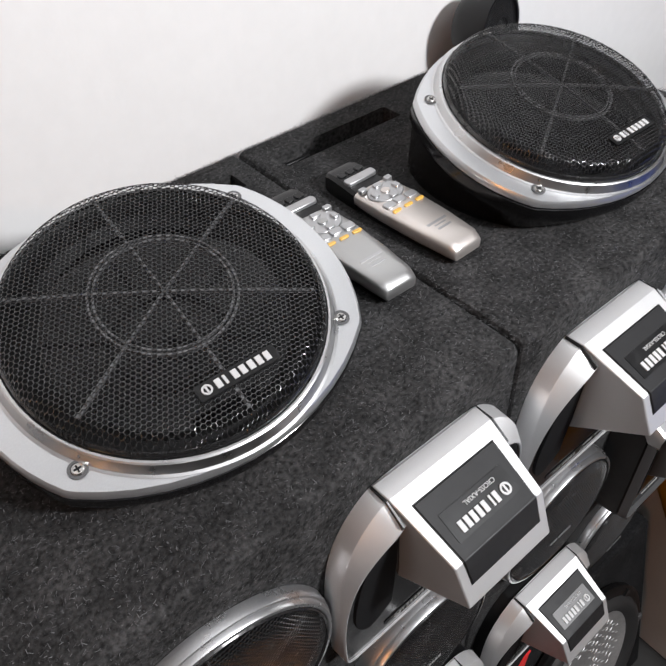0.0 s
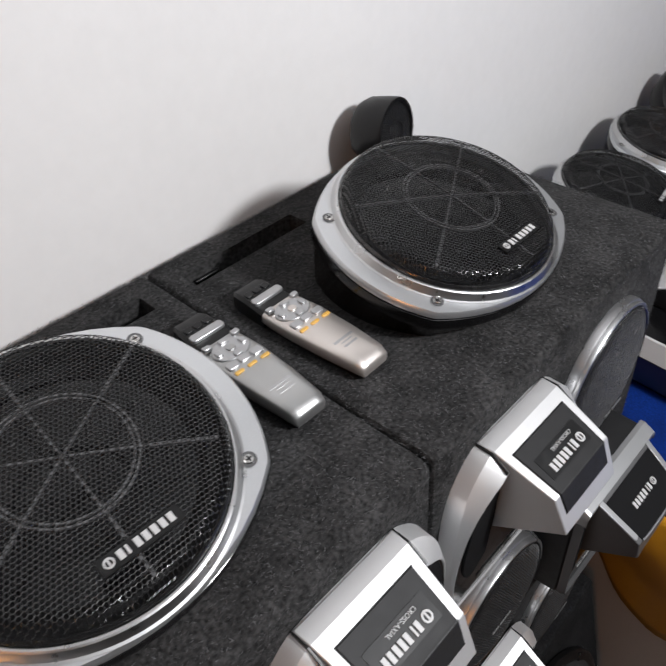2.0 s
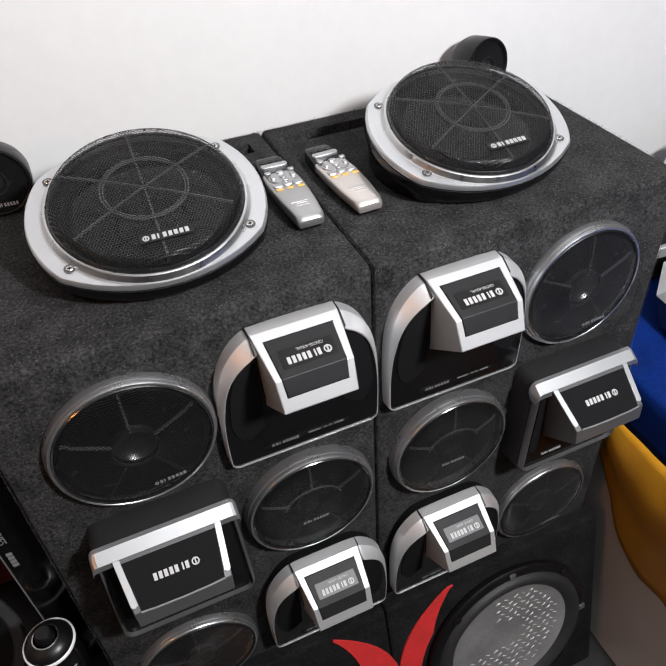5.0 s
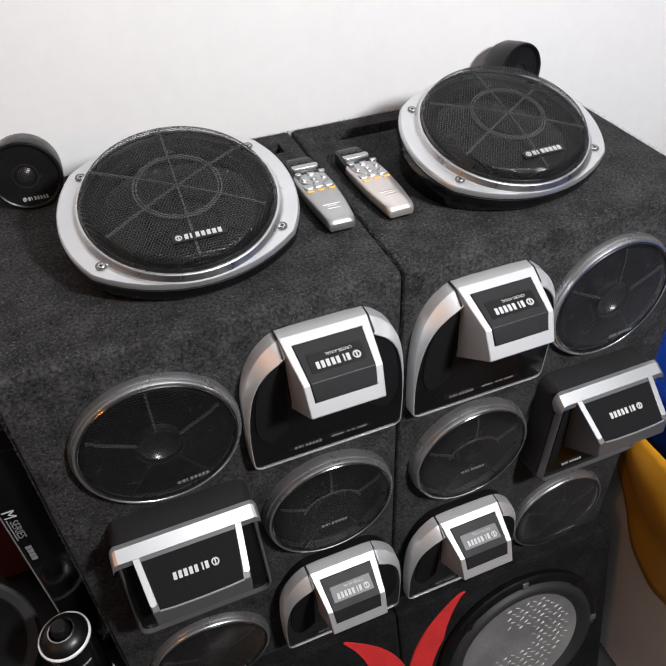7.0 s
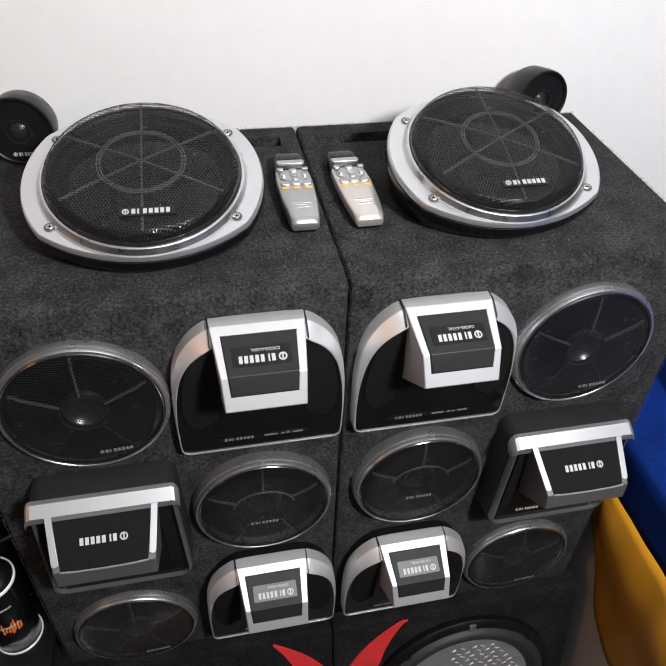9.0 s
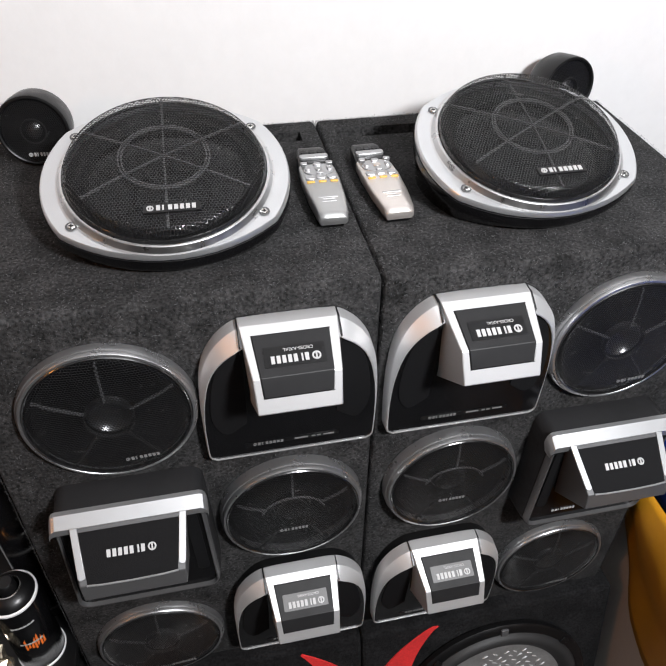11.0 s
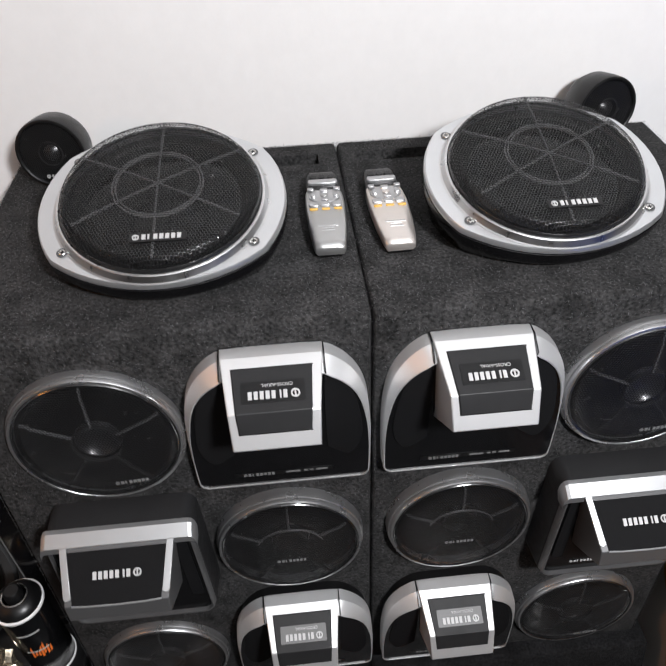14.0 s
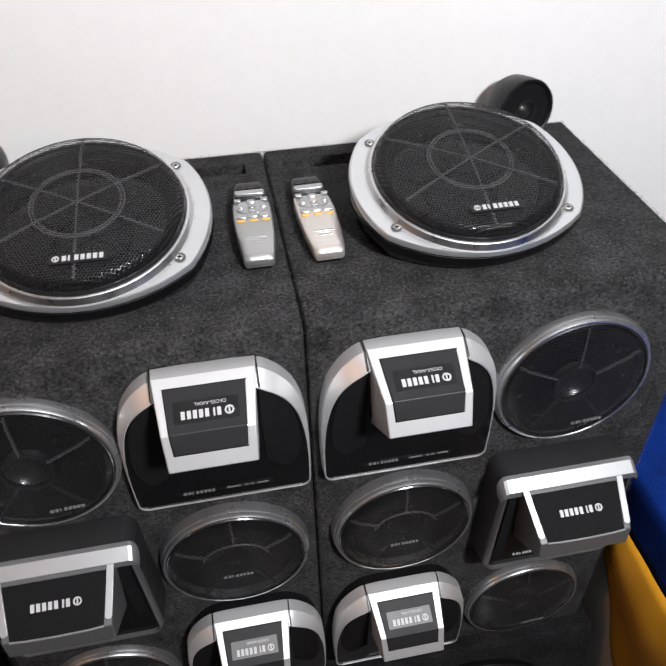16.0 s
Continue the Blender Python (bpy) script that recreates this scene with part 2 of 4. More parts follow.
# ---------------------------------------------------------------- the room
def slab(name, x0, x1, y0, y1, z0, z1, mat):
    return tagged(part(name, box(x0, x1, y0, y1, z0, z1), mat, smooth=0), kind="structure")


tagged(slab("wall_north", -2.3, 2.3, 0.375, 0.475, 0, 2.7, WALL), "plain white painted wall behind the speaker cabinets", "wall")
tagged(slab("floor", -2.3, 2.3, -3.0, 0.475, -0.1, -0.002, FLOOR), "dark floor under the cabinets, coloured to bounce little light", "floor")
tagged(slab("ceiling", -2.3, 2.3, -3.0, 0.375, 2.6, 2.7, CEILING), "plain pale grey ceiling", "ceiling")
# Added walls out of view close the room; dark colours hold back bounce.
tagged(slab("wall_west", -2.4, -2.3, -3.0, 0.475, 0, 2.7, SIDEWALL), "unseen side wall, grey to keep bounced light low", "wall")
tagged(slab("wall_east", 2.3, 2.4, -3.0, 0.475, 0, 2.7, DIMWALL), "unseen side wall, darkened to cut reflections and bounced light", "wall")
tagged(slab("wall_south", -2.4, 2.4, -3.1, -3.0, 0, 2.7, DIMWALL), "unseen back wall, darkened to keep bounced light low", "wall")

# ---------------------------------------------------------------- carpeted cabinets
TOP, FRONT, LEAN_OUT = 1.05, -0.004, 0.035


def front_y(z):
    """The cabinets' front leans a little outwards towards its foot."""
    return FRONT - LEAN_OUT * (TOP - z)


def cabinet(x0, x1, slot0, slot1, label):
    top = thing("speaker_cabinet", pose(0, 0, 0), label, "speaker cabinet", "carpeted speaker cabinets")
    r, back, low = 0.008, 0.35, 0.3855
    prof = [(back, low), (back, TOP - 0.004), (back - 0.004, TOP)]
    notch = [(0.319, TOP), (0.317, TOP - 0.05), (0.295, TOP - 0.05), (0.293, TOP)]
    edge = [(FRONT + r - r * math.sin(a), TOP - r + r * math.cos(a)) for a in np.linspace(0, math.pi / 2, 6)]
    tail = edge + [(front_y(low), low)]
    plain, cut = prof + [(0.319, TOP), (0.318, TOP), (0.294, TOP), (0.293, TOP)] + tail, prof + notch + tail
    xs = [x0, x0 + 0.0010, x0 + 0.0026, x0 + 0.0055, slot0, slot0 + 0.0005, slot1, slot1 + 0.0005, x1 - 0.0055, x1 - 0.0026, x1 - 0.0010, x1]
    soft = (0.0065, 0.0032, 0.0012, 0.0, 0.0, 0.0, 0.0, 0.0, 0.0, 0.0012, 0.0032, 0.0065)
    rings = []
    for x, p, inset in zip(xs, (plain,) * 5 + (cut, cut) + (plain,) * 5, soft):
        rings.append([(x, y + (inset if y < 0.1 else -inset), z - (inset if z > 0.5 else 0)) for y, z in p])
    part("carcass", loft(rings), CARPET, top, smooth=28)
    if slot0 > 0:
        part("handle_grip", box(slot0 + 0.012, slot0 + 0.042, 0.3125, 0.3170, TOP - 0.016, TOP - 0.012), BLACK, top, "glossy black grip in the slot", bevel=0.0012)
    # loose carpet fibres, lying at random on the top, the front and over the edges
    rnd = np.random.default_rng(int(abs(x0) * 1000) + 7)
    verts, faces = [], []
    for i in range(60000):
        u = rnd.random()
        x = x0 + (x1 - x0) * rnd.random()
        if u < 0.46:
            p, nrm = Vector((x, 0.0 + 0.35 * rnd.random(), TOP)), Vector((0, 0, 1))
            if slot0 - 0.002 < x < slot1 + 0.002 and 0.290 < p.y < 0.322:
                continue
        elif u < 0.58:
            p, nrm = Vector((x, 0.348, TOP - 0.004 + 0.004 * rnd.random())), Vector((0, 0.5, 1))
        elif u < 0.64:
            side = x0 if x0 < -0.1 else x1
            p, nrm = Vector((side, front_y(0.8) + 0.36 * rnd.random(), TOP - 0.004)), Vector((-1 if side == x0 else 1, 0, 1))
        elif u < 0.68:
            side = x0 if x0 < -0.1 else x1
            z = 0.39 + 0.65 * rnd.random()
            p, nrm = Vector((side, front_y(z) + 0.002, z)), Vector((-1 if side == x0 else 1, -1, 0))
        else:
            z = 0.4 + 0.65 * rnd.random()
            p, nrm = Vector((x, front_y(z), z)), Vector((0, -1, 0.03))
        d = Vector(rnd.normal(size=3))
        d = (d - nrm * d.dot(nrm) / nrm.length_squared).normalized()
        d = (d + nrm.normalized() * (0.08 + 0.5 * rnd.random() ** 2)).normalized()
        side = d.cross(nrm).normalized() * (0.00012 + 0.00013 * rnd.random())
        length = 0.0012 + 0.0032 * rnd.random() ** 2
        s = len(verts)
        mid = p + d * length * 0.55 + Vector(rnd.normal(size=3)) * 0.0004
        verts += [p - side, p + side, mid + side * 0.8, mid - side * 0.8, p + d * length - nrm.normalized() * length * 0.2]
        faces += [(s, s + 1, s + 2, s + 3), (s + 3, s + 2, s + 4)]
    mesh = bpy.data.meshes.new("carpet_nap")
    mesh.from_pydata(verts, [], faces)
    ob = finish("carpet_nap", mesh, FIBRE, top, "short grey carpet nap", smooth=0)
    ob["kind"] = "stuff"
    return top


FIBRE = bpy.data.materials.new("carpet_fibre")
FIBRE.use_nodes = True
_n, _l = FIBRE.node_tree.nodes, FIBRE.node_tree.links
_g = _n.new("ShaderNodeNewGeometry")
_r = _n.new("ShaderNodeValToRGB")
_r.color_ramp.elements[0].color, _r.color_ramp.elements[1].color = (0.008, 0.008, 0.009, 1), (0.12, 0.12, 0.124, 1)
_r.color_ramp.elements[0].position = 0.35
_l.new(_g.outputs["Random Per Island"], _r.inputs[0])
_l.new(_r.outputs[0], _n["Principled BSDF"].inputs["Base Color"])
_n["Principled BSDF"].inputs["Roughness"].default_value = 0.8

cabinet(0.0005, 0.415, 0.022, 0.17, "charcoal carpeted speaker cabinet with a handle slot by the table")
cabinet(-0.403, -0.0005, -0.15, -0.026, "charcoal carpeted speaker cabinet with a handle slot by the amplifier")

# ---------------------------------------------------------------- subwoofer boxes below
SLANT = math.tan(radians(15))


def sub_box(x0, x1, cx, a0, a1, label):
    top = thing("subwoofer_box", pose(0, 0, 0), label, "speaker box", "subwoofer boxes")
    def slant(z):
        """The box's front leans back towards its top."""
        return -0.05 - SLANT * (0.385 - z)
    part("carcass", loft([[(x, 0.35, 0.0), (x, 0.35, 0.385), (x, slant(0.385), 0.385), (x, slant(0.0), 0.0)] for x in (x0, x1)]), BOXCARPET, top, smooth=0, bevel=0.006)
    cz = 0.182
    outer, inner = [], []
    for i in range(41):
        s = i / 40
        a = radians(a0 + (a1 - a0) * s)
        w = 0.044 * min(1, 0.12 + 3.2 * min(s, 1 - s))
        wob = 0.003 * math.sin(9 * s + cx * 20)
        outer.append((cx + (0.234 + wob) * math.cos(a), cz + (0.234 + wob) * math.sin(a)))
        inner.append((cx + (0.234 - w) * math.cos(a), cz + (0.234 - w) * math.sin(a)))
    bm = bmesh.new()
    f = [[bm.verts.new((x, slant(min(0.378, z)) - 0.0005 - d, max(0.004, min(0.378, z)))) for x, z in outer] for d in (0.0, 0.0025)]
    g = [[bm.verts.new((x, slant(min(0.378, z)) - 0.0005 - d, max(0.004, min(0.378, z)))) for x, z in inner] for d in (0.0, 0.0025)]
    for i in range(40):
        bm.faces.new((f[1][i], f[1][i + 1], g[1][i + 1], g[1][i]))
        bm.faces.new((f[0][i], f[0][i + 1], f[1][i + 1], f[1][i]))
        bm.faces.new((g[0][i], g[0][i + 1], g[1][i + 1], g[1][i]))
    part("red_crescent", bm, RED, top, "bright red felt crescent", smooth=0)
    return top


sub_box(0.0005, 0.43, 0.236, 119, 215, "black carpeted subwoofer box with a short red felt crescent")
sub_box(-0.43, -0.0005, -0.218, -35, 58, "black carpeted subwoofer box with a long red felt crescent")


def subwoofer(m):
    top = thing("subwoofer", m, "subwoofer with grey tread-plate cone and black rubber surround", "subwoofer", "subwoofers")
    part("basket_ring", lathe([(0.120, 0.0), (0.168, 0.0), (0.168, 0.008), (0.163, 0.012), (0.152, 0.012), (0.150, 0.006), (0.120, 0.004)], 72, closed=True), BLACK, top)
    part("surround", lathe([(0.152, 0.010), (0.149, 0.017), (0.142, 0.021), (0.136, 0.020), (0.128, 0.015), (0.122, 0.010), (0.116, 0.006)], 72), RUBBER, top, "ribbed black rubber surround")
    part("cone", lathe([(0.123, 0.0105), (0.108, 0.004), (0.080, 0.001), (0.04, -0.001), (0.0, -0.002)], 72), TREAD, top, "grey metal tread-plate cone")
    proto = None
    rnd = np.random.default_rng(3)
    for j in range(-8, 9):
        for i in range(-6, 7):
            x, y = i * 0.0175 + (j % 2) * 0.0088 + 0.003 * (rnd.random() - 0.5), j * 0.0115 + 0.003 * (rnd.random() - 0.5)
            r = math.hypot(x, y)
            if r > 0.108 or r < 0.035 or (x < -0.02 and y > -0.03):
                continue
            if proto is None:
                bm = loft([[(0.0052 * s * math.cos(t), 0.0008 * s * math.sin(t), h) for t in np.linspace(0, 2 * math.pi, 10, endpoint=False)] for s, h in ((1, 0), (0.85, 0.0007), (0.4, 0.0011))])
                proto = part("tread_bar", bm, TREADBAR, top)
                bar = proto
            else:
                bar = new("tread_bar", proto.data)
                bar.parent = top
            h = np.interp(r, [0, 0.04, 0.080, 0.108, 0.123], [-0.002, -0.001, 0.001, 0.004, 0.0105])
            bar.matrix_local = pose(x, y, h + 0.0002, 0, 0, (25 if (i + j) % 2 else -25) + 16 * (rnd.random() - 0.5))
    for a in (88, 178, 268, 358, 43, 133, 223, 313):
        bm = box(-0.006, 0.006, -0.009, 0.004, 0.0, 0.004)
        ob = part("bracket", bm, BLACK if a % 10 == 3 else RIB, top, bevel=0.001)
        ob.matrix_local = pose(0.160 * math.cos(radians(a)), 0.160 * math.sin(radians(a)), 0.011, 0, 0, a - 90)
    return top


first = subwoofer(pose(0.228, -0.1040, 0.200, 75, 0, 0))
copy_thing(first, pose(-0.228, -0.1040, 0.200, 75, 0, 0))

# ---------------------------------------------------------------- oval speakers on the top


def arc_outline(hx, hy, cx, cy, n=14):
    """An outline of four bulging sides that meet in soft corners at (cx, cy)."""
    pts = []

    def side(a, b, sag):
        a, b = Vector(a), Vector(b)
        mid, d = (a + b) / 2, (b - a)
        nrm = Vector((d.y, -d.x)).normalized()
        half = d.length / 2
        rad = (half * half + sag * sag) / (2 * sag)
        cen = mid - nrm * (rad - sag)
        a0 = math.atan2(a.y - cen.y, a.x - cen.x)
        a1 = math.atan2(b.y - cen.y, b.x - cen.x)
        if a1 < a0:
            a1 += 2 * math.pi
        for i in range(n):
            t = a0 + (a1 - a0) * (i + 0.15) / (n - 0.7)
            pts.append((cen.x + rad * math.cos(t), cen.y + rad * math.sin(t)))
    side((cx, -cy), (cx, cy), hx - cx)
    side((cx, cy), (-cx, cy), hy - cy)
    side((-cx, cy), (-cx, -cy), hx - cx)
    side((-cx, -cy), (cx, -cy), hy - cy)
    return pts


def screw(parent, x, y, z):
    bm = lathe([(0.0, 0.0012), (0.0014, 0.0013), (0.0030, 0.0014), (0.0036, 0.0009), (0.0038, 0.0)], 20)
    ob = part("screw", bm, STEEL, parent, "bright steel screw")
    ob.matrix_local = pose(x, y, z)
    cross = box(-0.0022, 0.0022, -0.0005, 0.0005, 0.0010, 0.0016)
    box(-0.0005, 0.0005, -0.0022, 0.0022, 0.0010, 0.00162, cross)
    slot = part("screw_recess", cross, BLACK, ob, smooth=0)
    cup = part("screw_seat", lathe([(0.0039, 0.0001), (0.0056, 0.0001), (0.0056, 0.0005), (0.0039, 0.0005)], 20, closed=True), GREYPAINT, ob)
    return ob


def driver_parts(top, r, depth, cap):
    part("cone", lathe([(r, -0.002), (r * 0.94, -0.004), (r * 0.86, -0.002), (r * 0.8, -0.006), (r * 0.35, -depth), (0.0, -depth - 0.002)], 64), CONE, top, "black cone")
    part("dust_cap", lathe([(0.0, -depth + cap * 0.55), (cap * 0.5, -depth + cap * 0.45), (cap * 0.85, -depth + cap * 0.2), (cap, -depth)], 32), DOME, top, "glossy domed dust cap")


def oval_speaker(cx, cy, cz, label, tilt=15, turn=0, base_drop=None):
    top = thing("oval_speaker", pose(cx, cy, cz, 0, 0, turn) @ pose(0, 0, 0, tilt, 0, 0), label, "loudspeaker", "oval silver speakers")
    outline = arc_outline(0.1215, 0.1062, 0.1000, 0.0700)
    def scaled(s, z):
        return [(x * s, y * s, z) for x, y in outline]
    # wedge housing down to the support, in the tilted frame
    t = math.tan(radians(tilt))
    drop = cz - (base_drop if base_drop is not None else TOP) - 0.0005
    foot = []
    for x, y in outline:
        x, y = x * 0.91, y * 0.91
        foot.append((x, y, -(drop / math.cos(radians(tilt)) + y * t)))
    part("housing", loft([foot, scaled(0.975, -0.0250), scaled(1.004, -0.0195), scaled(1.010, -0.0150), scaled(1.008, -0.0078), scaled(0.99, -0.0068)]), GLOSS, top, "glossy black plastic wedge housing")
    bore = 0.1045
    n = len(outline)
    circ = []
    for x, y in outline:
        a = math.atan2(y, x)
        circ.append((math.cos(a), math.sin(a)))
    rings = [scaled(0.996, -0.0064), scaled(1.005, -0.0060), scaled(1.005, -0.0050), scaled(0.999, -0.0016), scaled(0.988, 0.0)]
    rings.append([(bore * x, bore * y if abs(bore * y) < 0.103 else math.copysign(0.103, y), 0.0) for x, y in circ])
    rings.append([(0.1005 * x, 0.1005 * y, -0.004) for x, y in circ])
    part("ring", loft(rings, closed=True), SILVER, top, "satin silver oval ring")
    part("trim_ring", lathe([(0.1066, 0.0003), (0.1048, 0.0008), (0.1019, 0.0068), (0.1008, 0.0074), (0.0994, 0.0074), (0.0986, 0.0060), (0.0985, -0.003), (0.1050, -0.003)], 96, closed=True), CHROME, top, "bright bevelled trim ring", smooth=15)
    def dome(r):
        s = min(1.0, r / 0.0985)
        return 0.0250 - 0.0045 * s * s - 0.0115 * max(0.0, (s - 0.91) / 0.09) ** 2
    honeycomb("grille", 0.0985, 0.0032, 0.21, dome, 0.0007, WIRE, top, "black perforated metal grille")
    part("grille_edge", lathe([(0.0985, 0.0060), (0.0982, 0.0090), (0.0968, 0.0104), (0.0955, 0.0096), (0.0968, 0.0060)], 96, closed=True), WIRE, top)
    for k in range(3):
        bm = bmesh.new()
        a = radians(30 + 60 * k)
        for s0 in range(-9, 9):
            r0, r1 = s0 / 9 * 0.0895, (s0 + 1) / 9 * 0.0895
            w = 0.0011 if min(abs(r0), abs(r1)) >= 0.04 else 0.0007
            box(r0, r1, -w, w, dome(max(abs(r0), abs(r1))) - 0.003, dome(max(abs(r0), abs(r1))) - 0.0010, bm)
        ob = part("rib", bm, RIB, top, "dusty grey spoke behind the grille", smooth=0)
        ob.matrix_local = pose(0, 0, 0, 0, 0, math.degrees(a))
    for rr in (0.0405, 0.0435):
        part("rib_ring", lathe([(rr - 0.0006, dome(0.04) - 0.003), (rr + 0.0006, dome(0.04) - 0.003), (rr + 0.0006, dome(0.04) - 0.0008), (rr - 0.0006, dome(0.04) - 0.0008)], 64, closed=True), RIB, top)
    driver_parts(top, 0.098, 0.03, 0.032)
    for sx in (-1, 1):
        for sy in (-1, 1):
            screw(top, 0.0893 * sx, 0.0615 * sy, 0.0004)
    badge(top, pose(0.005, -0.070, dome(0.07) + 0.0012), 0.046, 0.0058, MARK, BLACK)
    return top


oval = oval_speaker(0.1945, 0.134, 1.107, "black grilled oval speaker with silver ring beside the champagne remote")
other = copy_thing(oval, pose(-0.1915, 0.129, 1.107, 0, 0, -1.5) @ pose(0, 0, 0, 15, 0, 0))
tagged(other, "black grilled oval speaker with silver ring beside the grey remote")

# ---------------------------------------------------------------- round speakers on the front


def round_speaker(x, z, label, mark=(0.024, -0.056, 4), rise=0.0, ring=0.0246):
    """A round front speaker; rise: how much further its bezel stands out; ring: the radius where the spokes meet."""
    top = thing("round_speaker", pose(x, front_y(z), z, 90 - math.degrees(math.atan(LEAN_OUT)), 0, 0), label, "loudspeaker", "round front speakers")
    h = 0.0130 + rise
    part("bezel", lathe([(0.0875, 0.0003), (0.0872, h * 0.45), (0.0862, h * 0.66), (0.0850, h * 0.70), (0.0846, h * 0.92), (0.0838, h), (0.0816, h + 0.0002), (0.0811, h - 0.0004), (0.0806, h - 0.006), (0.0798, 0.0003)], 96, closed=True), BEZEL, top, "satin silver tapered bezel", smooth=30)
    def dome(r):
        s = min(1.0, r / 0.0797)
        return h + 0.0030 - 0.0040 * max(0.0, (s - 0.80) / 0.20) ** 2
    honeycomb("grille", 0.0806, 0.0030, 0.22, dome, 0.0006, DARKWIRE, top, "black perforated metal grille")
    part("grille_edge", lathe([(0.0809, h - 0.004), (0.0809, h - 0.0001), (0.0800, h + 0.0010), (0.0788, h + 0.0002), (0.0790, h - 0.004)], 96, closed=True), DARKWIRE, top, smooth=0)
    for k in range(5):
        bm = bmesh.new()
        for s0 in range(6):
            r0, r1 = ring + s0 / 6 * (0.074 - ring), ring + (s0 + 1) / 6 * (0.074 - ring)
            box(r0, r1, -0.0010, 0.0010, dome(r1) - 0.004, dome(r1) - 0.0009, bm)
        ob = part("rib", bm, RIB if k < 3 else CHARCOAL, top, "", smooth=0)
        ob.matrix_local = pose(0, 0, 0, 0, 0, (90, 27, 153, 234, 306)[k])
    if rise:
        arc = [(ring * 1.06 * math.cos(t), ring * math.sin(t) * 0.82 + 0.004, dome(0) - 0.0022) for t in np.linspace(0.2, math.pi - 0.2, 24)]
        part("brow", tube(arc, 0.0013, 6), RIB, top, "dusty grey arched rib behind the grille")
    else:
        part("rib_ring", lathe([(ring - 0.0011, h - 0.002), (ring, h - 0.002), (ring, dome(0) - 0.0009), (ring - 0.0011, dome(0) - 0.0009)], 48, closed=True), CHARCOAL, top)
    part("backing", lathe([(0.079, 0.002), (0.0, 0.0008)], 48), CONE, top)
    part("cone", lathe([(0.0785, 0.007), (0.072, 0.0095), (0.066, 0.007), (0.030, 0.0028), (0.0235, 0.0026)], 64), CONE, top, "black cone")
    part("dust_cap", lathe([(0.0, 0.0016), (0.006, 0.0021), (0.012, 0.0040), (0.017, 0.0075), (0.0195, 0.0105), (0.0215, 0.0105), (0.0235, 0.004)], 40), CONE if rise else DOME, top, "glossy dished dust cap")
    badge(top, pose(mark[0], mark[1], dome(0.061 if mark[1] < -0.04 else 0.03) + 0.001, 0, 0, mark[2]), 0.036, 0.0038, DIMMARK)
    return top


disc = round_speaker(0.282, 0.933, "black grilled round speaker in a silver bezel near the table")
middle = round_speaker(-0.0985, 0.727, "black grilled round speaker between two hooded speakers", (0.0, -0.022, 0), 0.006, 0.036)
for first, x, z, words in ((disc, -0.277, 0.926, "black grilled round speaker in silver bezel near the amplifier"),
                           (middle, 0.1045, 0.732, "black grilled round speaker in a silver bezel between hooded speakers"),
                           (disc, -0.291, 0.470, "dim black grilled round speaker near the spray can"),
                           (disc, 0.297, 0.486, "dim black grilled round speaker near the yellow cloth")):
    tagged(copy_thing(first, pose(x, front_y(z), z, 90 - math.degrees(math.atan(LEAN_OUT)), 0, 0)), words)

# ---------------------------------------------------------------- hooded speakers


def arch(inset=0.0):
    right = spline([(0.0850, 0.0), (0.0915, 0.004), (0.0935, 0.014), (0.0945, 0.055), (0.0938, 0.09), (0.0905, 0.12), (0.0840, 0.142), (0.0740, 0.1585), (0.0630, 0.1695), (0.0500, 0.1770), (0.03, 0.179)], 4)
    right = [(x * 0.985, y * 1.0165 - 0.007) for x, y in right]
    pts = right + [(-x, y) for x, y in right[::-1]]
    c = 0.092
    return [(x * (1 - inset / 0.0931), c + (y - c) * (1 - inset / 0.095)) for x, y in pts]


